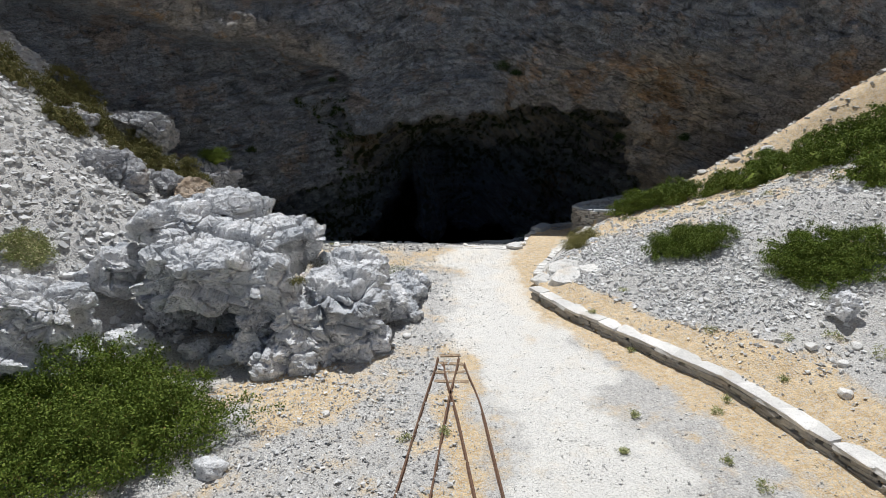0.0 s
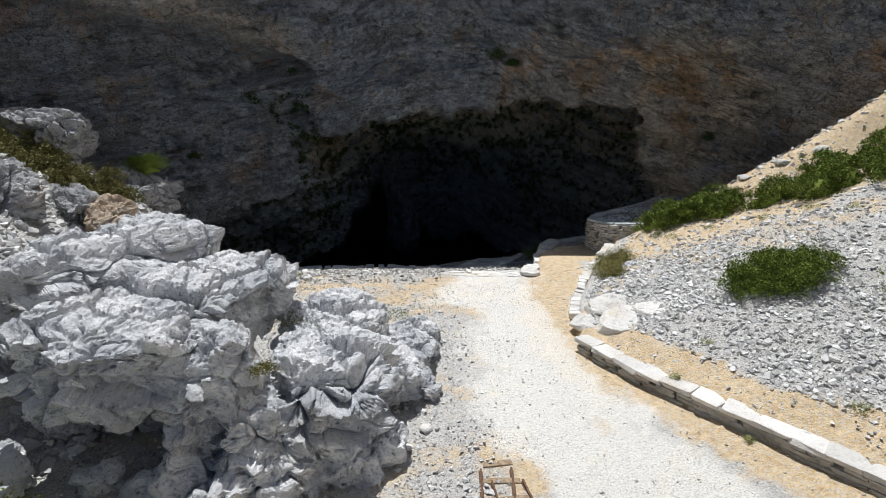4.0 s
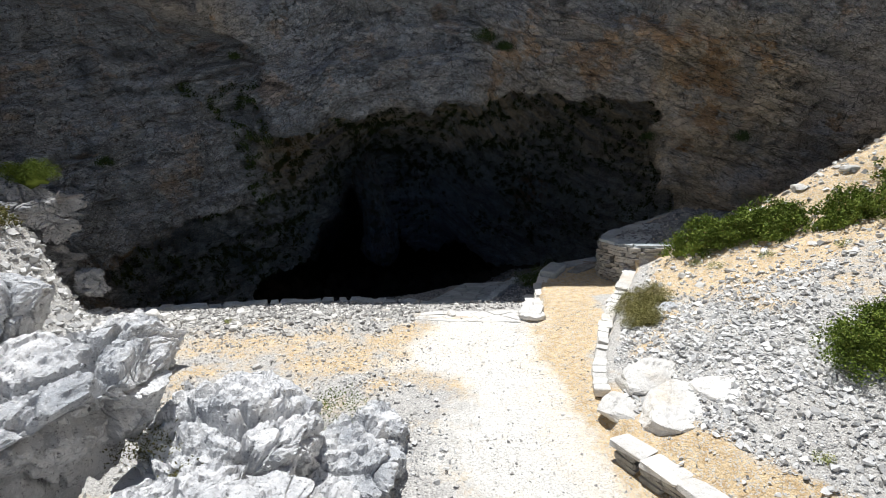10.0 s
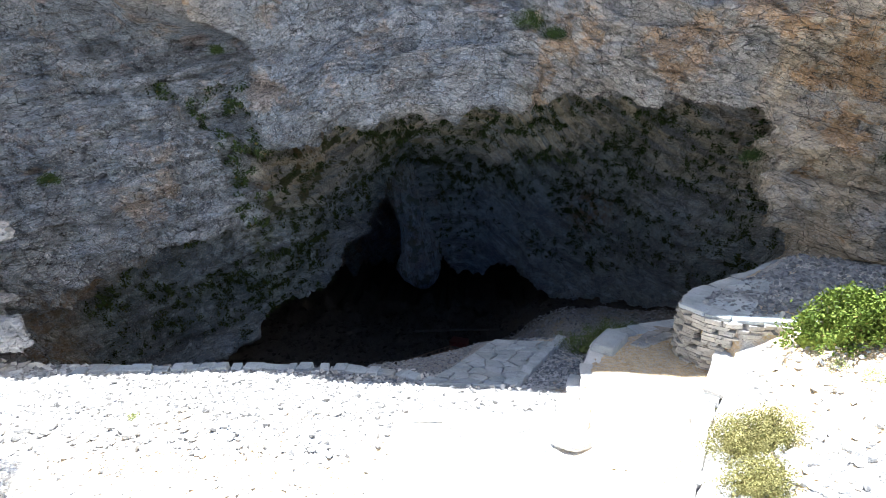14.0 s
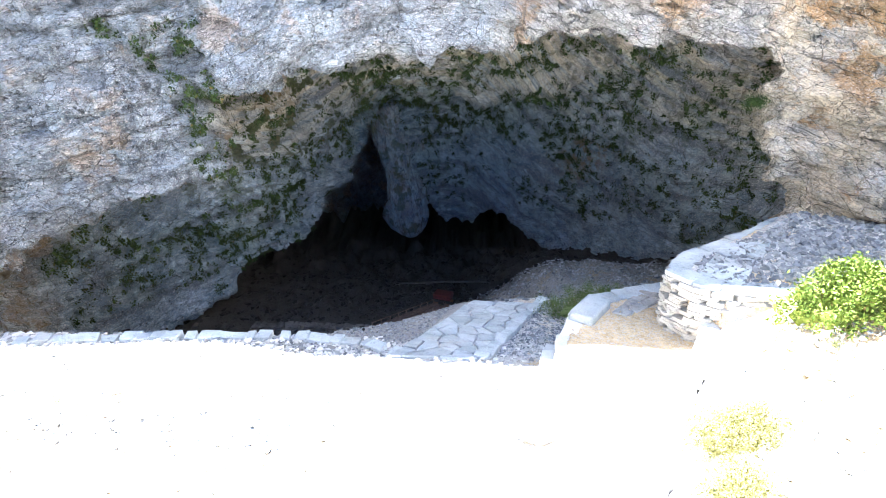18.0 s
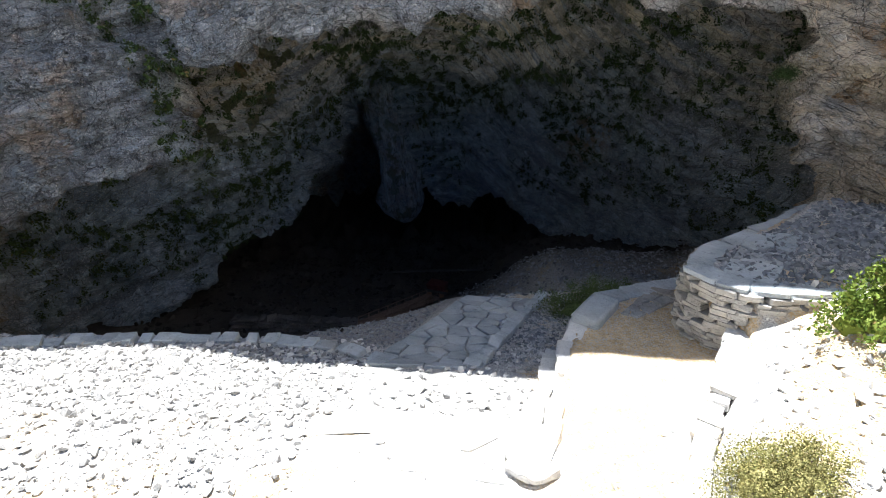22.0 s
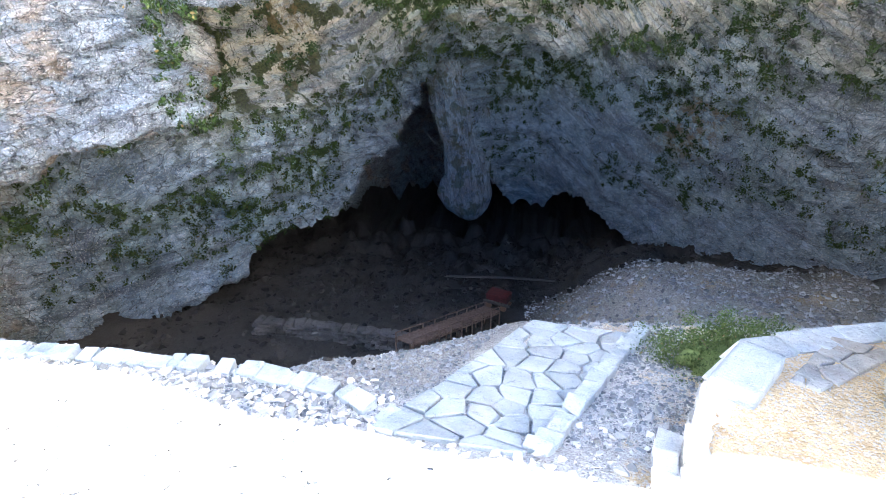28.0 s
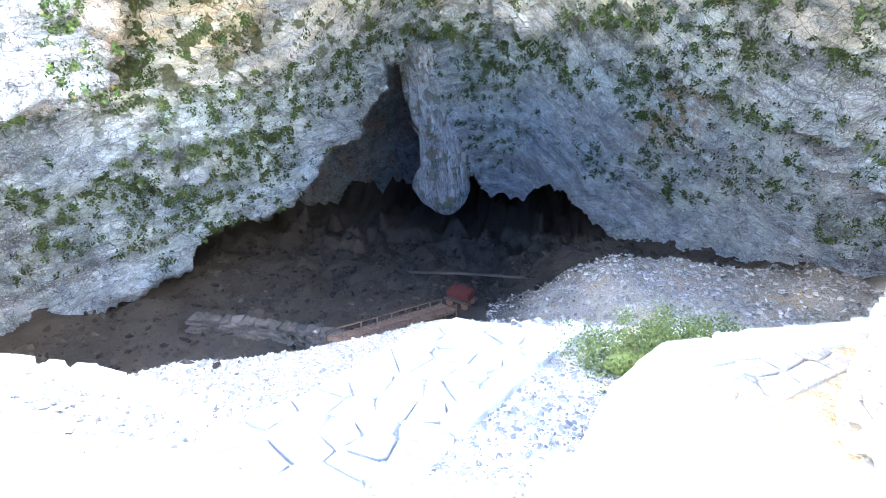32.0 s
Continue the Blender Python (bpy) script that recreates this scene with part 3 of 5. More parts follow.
VAULT = [(-14.6, 40.2, -10.2), (-14.2, 41.2, -4.7), (-12.0, 41.3, -3.0), (-8.9, 41.3, -1.4), (-7.4, 43.4, -0.3), (-6, 46.5, 1.6), (-4.6, 47.5, 2.6), (-2.8, 48, 3.2),
         (0.3, 48.5, 3.6), (5, 48.5, 3.7), (9.5, 48, 3.4), (13.2, 45.0, 2.4), (14.8, 42.8, -0.3), (15.4, 41.8, -3), (15.6, 41, -6)]
INNER = [(-14.0, 40.2, -9.2), (-12.5, 41.4, -5.9), (-10, 44.2, -4.4), (-8.3, 45.6, -3.6), (-6.8, 47.8, -2.1), (-5.7, 49.8, -0.3), (-4.6, 51, 1.0), (-3.4, 53, 2.0), (-1.2, 55.5, 2.0), (2, 57.5, 0.2), (7, 56.5, -1.5), (11, 54.5, -2.5), (14, 51.5, -3.5), (15.5, 47.5, -4.8), (15.8, 44, -6.2)]
ARCH = [(-13.4, 40.4, -9.8), (-11.7, 42.4, -6.9), (-9.2, 45.5, -5.2), (-7.6, 47.2, -4.9), (-6.3, 50, -3.6), (-5.3, 52, -2.0), (-4.5, 53.3, -0.9), (-3.8, 55, 0.3), (-2.2, 57.0, 0.8), (0.7, 58.8, -7.3), (5.3, 58.6, -7.0), (6.9, 57.2, -8.4), (9.6, 54.3, -9.3), (12.9, 48.5, -7), (14.8, 44, -6)]
DEEP = [(-17, 44, -9), (-16, 47, -5), (-15, 50, -3), (-13, 53, -2), (-12, 56, -1), (-10, 58, 0), (-8, 60, 1), (-5, 62, 1.5),
        (-2, 63, 1), (2, 64, -3), (6, 64, -4), (9, 63, -6), (12, 60, -8), (14, 54, -9), (15.5, 47, -9)]
BACK = [(-16, 60, -18), (-15, 66, -9), (-13, 70, -7), (-11, 73, -6), (-9, 75, -5), (-7, 77, -4), (-5, 78, -4), (-3, 79, -4),
        (0, 79, -5), (3, 79, -5), (6, 78, -6), (9, 76, -8), (12, 73, -10), (13, 66, -12), (14, 58, -18)]
RINGS = [HILL, RIM, UPPER, FACE, BROW, LIP, PORCH, VAULT, INNER, ARCH, DEEP, BACK, [(0, 84, -24)] * 15]
FINE = [6, 14, 54, 56, 18, 30, 64, 44, 54, 36, 20, 8]


def catmull(C, ks, ts):
    """Points on the spline through C (rows), at segment ks and share ts."""
    n = len(C)
    p0, p1 = C[np.maximum(ks - 1, 0)], C[ks]
    p2, p3 = C[np.minimum(ks + 1, n - 1)], C[np.minimum(ks + 2, n - 1)]
    t = ts.reshape((-1,) + (1,) * (C.ndim - 1))
    m1, m2 = 0.42 * (p2 - p0), 0.42 * (p3 - p1)
    return (2 * t ** 3 - 3 * t ** 2 + 1) * p1 + (t ** 3 - 2 * t ** 2 + t) * m1 + (-2 * t ** 3 + 3 * t ** 2) * p2 + (t ** 3 - t ** 2) * m2


def build_cliff():
    R = np.array(RINGS, float)
    n = R.shape[1]
    ku = np.repeat(np.arange(n - 1), 34)
    tu = np.tile(np.arange(34) / 34, n - 1)
    ku, tu = np.append(ku, n - 2), np.append(tu, 1.0)
    U = np.stack([catmull(r, ku, tu) for r in R])
    kv = np.concatenate([np.full(c, i) for i, c in enumerate(FINE)] + [[len(R) - 2]])
    tv = np.concatenate([np.arange(c) / c for c in FINE] + [[1.0]])
    G = catmull(U, kv, tv)
    rows, cols = G.shape[:2]
    du, dv = np.gradient(G, axis=1), np.gradient(G, axis=0)
    N = np.cross(du, dv)
    N /= np.linalg.norm(N, axis=2, keepdims=True) + 1e-9
    P, N = G.reshape(-1, 3), N.reshape(-1, 3)
    ring = np.repeat(kv + tv, cols)
    side = np.tile(ku + tu, rows)
    # beds dip down to the right on the right, and rise to the right on the left
    dip = np.where(P[:, 0] < 0, -0.28, 0.34) * step(0, 6, np.abs(P[:, 0] - 1))
    bed = P[:, 2] + dip * P[:, 0] + 0.12 * P[:, 1] + 0.25 * fbm(P * 0.35, 3, 41)
    S = np.stack([P[:, 0] * 0.45, P[:, 1] * 0.45, bed * 2.6], 1)
    near = step(1.2, 2.0, ring)
    d = near * (0.45 * fbm(P * 0.32, 4, 5) + 0.26 * ridged(P * np.array([0.5, 0.5, 0.9]), 3, 12) - 0.16)
    T = np.stack([P[:, 0] * 0.22, P[:, 1] * 0.22, bed * 1.05], 1)
    big = vnoise(T, 63)
    d += near * 0.26 * np.sign(big) * np.abs(big) ** 0.4
    d += near * (0.15 * fbm(S, 3, 21) + 0.15 * fbm(P * 1.5, 4, 30, 0.62))
    edgy = np.sign(fbm(S * 0.7, 2, 77)) * np.abs(fbm(S * 0.7, 2, 77)) ** 0.35
    d += 0.07 * near * edgy
    K = np.stack([P[:, 0] * 0.75, P[:, 1] * 0.75, bed * 1.5], 1) + 0.5 * np.stack([fbm(P * 0.9, 2, 1), fbm(P * 0.9, 2, 2), fbm(P * 0.9, 2, 3)], 1)
    for size, high, deep, seed in ((0.55, 0.24, 0.2, 3), (1.3, 0.13, 0.1, 4), (2.9, 0.06, 0.04, 5)):
        val, gap = broken(K * size, seed)
        d += near * (high * val - deep * np.clip(0.08 - gap, 0, 1) / 0.08)
    d += (1 - near) * 1.2 * fbm(P * 0.12, 3, 8)
    # beds that jut out below and lie back above, with dark undercuts
    u = bed * 0.62 + 0.45 * vnoise(P * 0.3, 57)
    some = step(-0.35, 0.25, fbm(P * 0.22, 2, 58))
    jut = 0.55 * step(-6.0, -8.5, P[:, 0]) * step(10.5, 8.0, P[:, 2]) * step(5.4, 4.9, ring) + 0.3 * step(9.5, 11, P[:, 0]) * step(5.4, 4.9, ring) + 0.4 * step(4.9, 5.6, ring) * step(8.8, 8.0, ring)
    d += jut * near * some * (0.5 - (u - np.floor(u)))
    u = bed * 1.7 + 0.5 * vnoise(P * 0.5, 59)
    d += 0.4 * jut * near * (0.5 - (u - np.floor(u)))
    # the slanting shelf over the left part of the face
    shelf = P[:, 2] - (10.0 - 0.27 * (P[:, 0] + 12) + 0.35 * fbm(P * 0.5, 2, 88))
    over = step(-26, -20, P[:, 0]) * step(-5.8, -8.5, P[:, 0]) * step(4.4, 3.8, ring)
    d += (1.1 * step(-0.1, 0.12, shelf) * step(4.0, 0.8, shelf) - 2.1 * step(0.1, -0.3, shelf) * step(-5.5, -1.2, shelf)) * over
    # the fold of rock across the right of the vault, hollow underneath
    fold = P[:, 2] - np.interp(P[:, 0], [5, 7, 8.5, 10.2, 12.5, 14.5, 15.5], [4.6, 3.8, 2.2, 0.6, 0.0, -0.5, -2.2]) + 0.25 * fbm(P * 0.7, 2, 66)
    d += (0.8 * step(0, 0.25, fold) * step(2.4, 0.5, fold) - 3.2 * step(0.05, -0.15, fold) * step(-1.7, -0.5, fold) * step(8.6, 10.5, P[:, 0])) * step(5.9, 6.5, ring) * step(8.7, 8.2, ring) * step(5.5, 7, P[:, 0])
    # crack that climbs from the corner of the mouth
    d -= 0.7 * step(0.28, 0.0, np.abs(P[:, 0] + 7.3 - 0.1 * (P[:, 2] - 5) - 0.15 * np.sin(P[:, 2] * 2))) * step(3.6, 4.6, ring) * step(5.6, 5.2, ring) * step(4.0, 4.6, P[:, 2])
    area = np.linalg.norm(np.cross(du, dv), axis=2).ravel()
    N = -N
    P2 = P + N * d[:, None]
    ob = solid("cliff", P2, grid_faces(rows, cols), CLIFF)
    tagged(ob, "tall grey limestone cliff with ochre stains and a wide cave mouth", "cliff", kind="structure")
    inside = step(4.9, 5.6, ring)
    moss = (0.3 + 0.7 * step(-1.5, 2.0, P[:, 2])) * inside * (0.9 * step(2.2, 0.8, np.abs(P[:, 0] - 1.6)) * step(53.5, 56, P[:, 1]) + 0.4 + 0.6 * step(1, -4, P[:, 0]) * step(8.5, 6, ring)) * step(9.4, 8.6, ring) + 0.12 * (1 - inside)
    warm = (0.06 + 0.42 * step(1.5, 6, P[:, 0]) * step(11.5, 8.5, P[:, 2])) * (1 - inside) + 0.6 * step(10.0, 11.5, P[:, 0]) * step(17.5, 14.5, P[:, 0]) * step(10.5, 8, P[:, 2]) * (1 - inside) + 0.45 * inside * step(6.4, 5.4, ring)
    warm += 0.6 * over * step(-0.1, 0.15, shelf) * step(2.2, 1.0, shelf)
    # where blue sky light is painted on the rock inside the mouth
    skylit = inside * step(5.4, 6.6, ring) * step(9.3, 8.7, ring)
    stain = step(0.9, 0.2, np.abs(P[:, 0] + 6.6 + 0.2 * np.sin(P[:, 2]))) * step(4.6, 5.2, ring) * step(7.0, 6.2, ring) + 0.8 * step(1.2, 0.3, np.abs(ring - 5.15)) * step(-0.5, -3, P[:, 0]) * step(2, -1, P[:, 2])
    # brown stain under the fold, with the hollow's shade painted in
    stain += 1.1 * step(0.1, -0.1, fold) * step(-1.6, -0.6, fold) * step(8.6, 10.5, P[:, 0]) * step(6.2, 6.8, ring) * step(8.7, 8.2, ring)
    stain += 0.9 * step(2.0, 0.7, np.hypot(P[:, 0] - 10.3, (P[:, 2] + 1.6) * 0.7)) * step(6.6, 7.2, ring) * step(9.2, 8.7, ring)
    lay = P2[:, 2] + dip * (1.15 + 0.6 * inside) * P[:, 0] + 0.1 * P[:, 1]
    for key, val in (("bed", lay), ("tan", inside * step(7.9, 6.3, ring) * step(-1.0, 3.0, P[:, 2])), ("moss", moss), ("warm", warm), ("skylit", skylit), ("stain", stain)):
        ob.data.attributes.new(key, "FLOAT", "POINT").data.foreach_set("value", val)
    return ob, P2, N, area


cliff, CP, CN, CA = build_cliff()


# ---- boulders and outcrops ----
def block_skin(r, spacing):
    """Points and faces of an even net over a box with half sizes r, from -1 to 1."""
    n = [max(4, int(round(2 * k / spacing))) for k in r]
    Vs, Fs, n0 = [], [], 0
    for ax in range(3):
        u, v = (ax + 1) % 3, (ax + 2) % 3
        A, B = np.meshgrid(np.linspace(-1, 1, n[u] + 1), np.linspace(-1, 1, n[v] + 1))
        for side in (-1, 1):
            P = np.zeros((A.size, 3))
            P[:, u], P[:, v], P[:, ax] = A.ravel(), B.ravel(), side
            F = grid_faces(n[v] + 1, n[u] + 1)
            Vs.append(P)
            Fs.append((F if side > 0 else F[:, ::-1]) + n0)
            n0 += len(P)
    V, F = np.concatenate(Vs), np.concatenate(Fs)
    _, first, back = np.unique(np.round(V, 6), axis=0, return_index=True, return_inverse=True)
    return V[first], back.ravel()[F]


def rock_shape(level, seed, r, box=0.6, beds=3.2, tilt=0.35, rough=1.35):
    """A bedded limestone block: a rounded box, broken along planes, with ledges, open joints, hollows and a rough skin."""
    r = np.array(r, float)
    C, F = block_skin(r, {6: 0.045, 5: 0.07}.get(level, r.max() / 7))
    p = 2.0 / box
    P = C / (np.sum(np.abs(C) ** p, axis=1) ** (1 / p))[:, None]
    Q = P * r
    N = np.sign(P) * np.abs(P) ** (p - 1) / r
    N /= np.linalg.norm(N, axis=1, keepdims=True)
    # flat faces where the block broke off
    rng = np.random.RandomState(seed)
    for _ in range(14 if box > 0.2 else 0):
        a = rng.normal(size=3)
        a[2] *= 0.7
        a /= np.linalg.norm(a)
        lim = np.sqrt(np.sum((a * r) ** 2)) * rng.uniform(0.72, 0.98)
        over = np.maximum(Q @ a - lim, 0)
        Q = Q - over[:, None] * a * 0.95
    S, k = min(r.mean(), 1.3), min(rough, 1.0)
    if level < 5:
        return Q + N * (0.09 * S * k * fbm(Q * 2.2 / S + seed, 3, seed) + 0.12 * S * k * broken(Q * 1.6 / S + seed, seed)[0])[:, None], F
    W = Q + 0.10 * S * np.stack([fbm(Q * 1.3, 3, seed + j) for j in (31, 32, 33)], 1)
    side = np.clip(1.2 - np.abs(N[:, 2]), 0.2, 1)
    # beds that stand out and lie back
    q = (W[:, 2] + 0.8 * tilt * Q[:, 0] + 0.3 * Q[:, 1]) * beds / 1.5
    q = q + 0.35 * vnoise(Q * 0.8, seed + 9)
    layer = np.floor(q)
    f = q - layer
    lay = vnoise(np.stack([Q[:, 0] * 0.9, Q[:, 1] * 0.9, layer * 3.7 + 0.5], 1), seed + 5)
    d = 0.32 * S * lay * side - 0.08 * S * side * np.exp(-(np.minimum(f, 1 - f) / 0.07) ** 2)
    # blocks between open joints, large and small
    val, gap = broken(W * np.array([1, 1, 0.8]) * 0.75 / S ** 0.5 + seed, seed)
    d += 0.15 * S * val - 0.24 * S * np.clip(0.06 - gap, 0, 1) / 0.06
    val, gap = broken(W * np.array([1, 1, 1.5]) * 2.0 / S ** 0.5 + seed, seed + 1)
    d += 0.05 * S * val - 0.06 * S * np.clip(0.06 - gap, 0, 1) / 0.06
    val, gap = broken(W * np.array([1, 1, 1.4]) * 5.6 + seed, seed + 2)
    d += 0.016 * val - 0.015 * np.clip(0.10 - gap, 0, 1) / 0.10
    # clefts along the beds
    for scale, deep, wide in ((1.5, 0.11, 0.09), (3.4, 0.06, 0.13)):
        cleft = np.abs(vnoise(W * np.array([0.8, 0.8, 2.1]) * scale + 3.1 * seed, seed + 14))
        d -= deep * S ** 0.5 * np.clip(wide - cleft, 0, 1) / wide
    # hollows and a sharp, pitted skin
    d -= 0.18 * S * np.clip(vnoise(Q * 1.7 / S ** 0.5 + seed, seed + 7) - 0.35, 0, 1)
    d -= 0.16 * np.clip(vnoise(Q * 5.0 + seed, seed + 8) - 0.3, 0, 1)
    d += 0.028 * ridged(W * 2.2 + seed, 3, seed + 3) + 0.009 * ridged(Q * np.array([8, 8, 11]), 2, seed + 4)
    return Q + N * (d * k)[:, None], F


def boulder(name, at, r, turn, label, seed, level=5, mat=None, lean=(0, 0), **kw):
    V, F = rock_shape(level, seed, r, **kw)
    ob = solid(name, V, F, mat or GREY_ROCK, smooth=level < 5)
    ob.matrix_basis = pose(*at, lean[0], lean[1], turn)
    return tagged(ob, label, "boulder" if name == "boulder" else "rock", "rocks of the fallen heap" if name == "boulder" else "")


boulder("boulder", (-8.35, 18.35, 3.42), (3.3, 1.1, 0.72), 47, "long flat-topped grey limestone slab lying on the heap", 11, 6, lean=(10, 2), box=0.35, rough=0.6, beds=1.6)
boulder("boulder", (-6.75, 17.1, 2.35), (3.45, 1.25, 0.98), 46, "long weathered grey limestone ridge, cracked and bedded", 23, 6, lean=(14, 0), box=0.42, rough=0.85)
boulder("boulder", (-7.0, 15.2, 2.15), (1.85, 1.15, 1.0), 12, "overhanging grey limestone boulder with a dark hollow beneath", 31, 6, lean=(4, -6), box=0.5, rough=0.9)
boulder("boulder", (-5.45, 15.1, 1.55), (0.9, 1.15, 1.35), 20, "layered grey limestone block standing in the heap", 35, 6, box=0.5)
boulder("boulder", (-4.85, 14.85, 2.05), (0.62, 0.72, 1.1), 15, "upright grey limestone block with a smooth pale face", 47, 6, lean=(-6, 8), box=0.45, rough=0.7)
boulder("boulder", (-3.3, 15.55, 1.05), (1.45, 1.25, 1.2), 14, "broad grey limestone boulder with a pale broken top", 53, 6, lean=(-5, 4), box=0.42)
boulder("boulder", (-4.5, 14.45, 0.75), (1.05, 0.75, 0.95), 10, "craggy grey boulder at the foot of the heap", 61, 6)
boulder("boulder", (-5.75, 14.3, 0.5), (0.75, 0.6, 0.62), 30, "knobbly dark grey boulder at the foot of the heap", 103, 5)
boulder("boulder", (-3.75, 18.6, 0.95), (1.5, 1.5, 0.95), 40, "half-buried grey limestone block with sharp edges", 67, 6)
boulder("boulder", (-2.0, 19.3, 0.3), (0.95, 1.25, 0.62), 15, "low broken grey limestone rock beside the path", 71, 6)
boulder("boulder", (-10.75, 13.1, 1.45), (1.35, 1.3, 1.75), 25, "tall rounded grey boulder with a steep shaded face", 83, 6, lean=(0, 10), rough=0.8)
boulder("boulder", (-9.55, 14.5, 0.4), (0.8, 0.7, 0.55), -20, "small pale grey boulder leaning in the hollow", 89, 5)
boulder("boulder", (-10.7, 16.4, 2.0), (0.95, 0.8, 0.75), 30, "blocky layered grey boulder wedged under the slab", 97, 5, box=0.4)
boulder("boulder", (-7.4, 17.0, 0.75), (1.5, 1.0, 0.9), 40, "shaded grey boulder at the back of the hollow", 101, 5)
boulder("boulder", (-1.25, 20.5, 0.14), (0.7, 0.65, 0.42), 60, "small broken grey rock at the edge of the path", 107, 5)
boulder("boulder", (-1.55, 17.6, 0.2), (0.5, 0.75, 0.4), 60, "flat grey stone block leaning on the heap", 109, 5)
boulder("boulder", (-4.7, 21.0, 0.35), (0.9, 0.8, 0.65), 20, "low grey rock behind the heap", 113, 5)
boulder("boulder", (-3.9, 16.9, 1.25), (1.2, 1.1, 0.95), 50, "knobbly grey boulder in the middle of the heap", 213, 6)
boulder("boulder", (-2.35, 17.2, 0.6), (0.9, 1.05, 0.75), 70, "pale fractured boulder at the edge of the heap", 217, 6)
boulder("boulder", (-2.35, 15.1, 0.35), (0.55, 0.5, 0.5), 25, "small fractured boulder at the foot of the heap", 219, 5)
boulder("boulder", (-5.0, 13.75, 0.3), (0.65, 0.45, 0.42), 15, "low jagged boulder at the foot of the heap", 231, 5)
boulder("boulder", (-4.1, 13.75, 0.22), (0.5, 0.42, 0.34), -10, "small jagged boulder at the foot of the heap", 233, 5)
boulder("boulder", (-2.85, 14.45, 0.28), (0.6, 0.42, 0.42), 20, "small dark craggy boulder at the foot of the heap", 235, 5)
boulder("boulder", (-7.6, 14.6, 0.15), (0.5, 0.35, 0.28), 35, "small pale stone block in the hollow", 237, 5)
boulder("boulder", (-6.6, 14.35, 0.15), (0.35, 0.3, 0.3), 5, "small pale stone block in the hollow", 239, 5)
boulder("boulder", (-3.6, 14.35, 0.3), (0.5, 0.4, 0.38), 40, "small rounded grey boulder under the broad one", 221, 5)
boulder("boulder", (-9.0, 16.6, 1.0), (1.1, 0.8, 1.0), 10, "shaded grey boulder under the long slab", 223, 5)
boulder("boulder", (-7.7, 24.0, 0.4), (1.2, 1.4, 0.9), 35, "grey boulder half sunk in the scree", 227, 5)
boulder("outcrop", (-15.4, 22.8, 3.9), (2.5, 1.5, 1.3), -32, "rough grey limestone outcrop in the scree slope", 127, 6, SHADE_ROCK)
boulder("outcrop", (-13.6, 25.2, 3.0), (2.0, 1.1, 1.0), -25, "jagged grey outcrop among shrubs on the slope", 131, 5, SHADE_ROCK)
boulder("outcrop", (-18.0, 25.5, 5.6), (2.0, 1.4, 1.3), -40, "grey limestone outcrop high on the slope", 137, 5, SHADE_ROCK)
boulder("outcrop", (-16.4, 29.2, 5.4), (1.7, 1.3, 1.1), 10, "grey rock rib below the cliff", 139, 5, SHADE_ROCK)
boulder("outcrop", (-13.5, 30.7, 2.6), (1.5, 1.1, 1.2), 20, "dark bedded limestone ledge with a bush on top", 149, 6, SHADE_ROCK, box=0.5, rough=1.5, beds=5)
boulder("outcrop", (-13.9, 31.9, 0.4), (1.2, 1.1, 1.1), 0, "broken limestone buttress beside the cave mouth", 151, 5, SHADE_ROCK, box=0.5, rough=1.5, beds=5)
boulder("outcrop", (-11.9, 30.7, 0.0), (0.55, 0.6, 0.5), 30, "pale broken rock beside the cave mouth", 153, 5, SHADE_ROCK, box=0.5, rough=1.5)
boulder("slab_rock", (-11.9, 24.4, 3.15), (1.5, 0.75, 0.42), 128, "reddish tan slab of rock tilted on the slope", 157, 5, TAN_ROCK, (-10, 8), box=0.5)
boulder("outcrop", (4.75, 19.9, 0.55), (0.95, 0.72, 0.2), 30, "smooth pale limestone slab set in the bank", 163, 5, PALE_STONE, lean=(4, -3), rough=0.2, box=0.3)
boulder("outcrop", (5.75, 20.2, 0.78), (0.7, 0.6, 0.2), -20, "split pale limestone slab set in the bank", 167, 5, PALE_STONE, lean=(4, -6), rough=0.2, box=0.3)
boulder("outcrop", (4.85, 21.3, 0.52), (0.9, 0.6, 0.2), 10, "cracked grey slab at the end of the kerb", 173, 5, PALE_STONE, lean=(4, -4), rough=0.25, box=0.3)
boulder("outcrop", (3.85, 20.5, 0.3), (0.5, 0.6, 0.16), 20, "low pale slab at the corner of the path", 175, 5, PALE_STONE, lean=(6, -4), rough=0.25, box=0.3)
boulder("rock", (7.04, 19.94, 1.0), (0.42, 0.3, 0.36), 35, "dark undercut rock on the pale scree", 179, 4)
boulder("rock", (11.2, 14.3, 1.75), (0.48, 0.42, 0.42), 10, "single grey boulder on the slope among low plants", 181, 5)
boulder("rock", (15.3, 20.3, 3.75), (0.75, 0.55, 0.42), 20, "pale grey rock standing among dark shrubs", 191, 5)
boulder("rock", (-4.95, 9.5, 0.13), (0.34, 0.26, 0.24), 20, "pale grey stone lying beside the big shrub", 193, 4)
boulder("slab_rock", (3.35, 26.1, 0.06), (0.55, 0.42, 0.075), 25, "thick pale flagstone tilted at the head of the path", 199, 4, PALE_STONE, (-4, 5), box=0.25, rough=0.3)
boulder("rock", (6.9, 24.5, 0.75), (0.34, 0.26, 0.2), 20, "pale stone beside the dry brush", 197, 4)


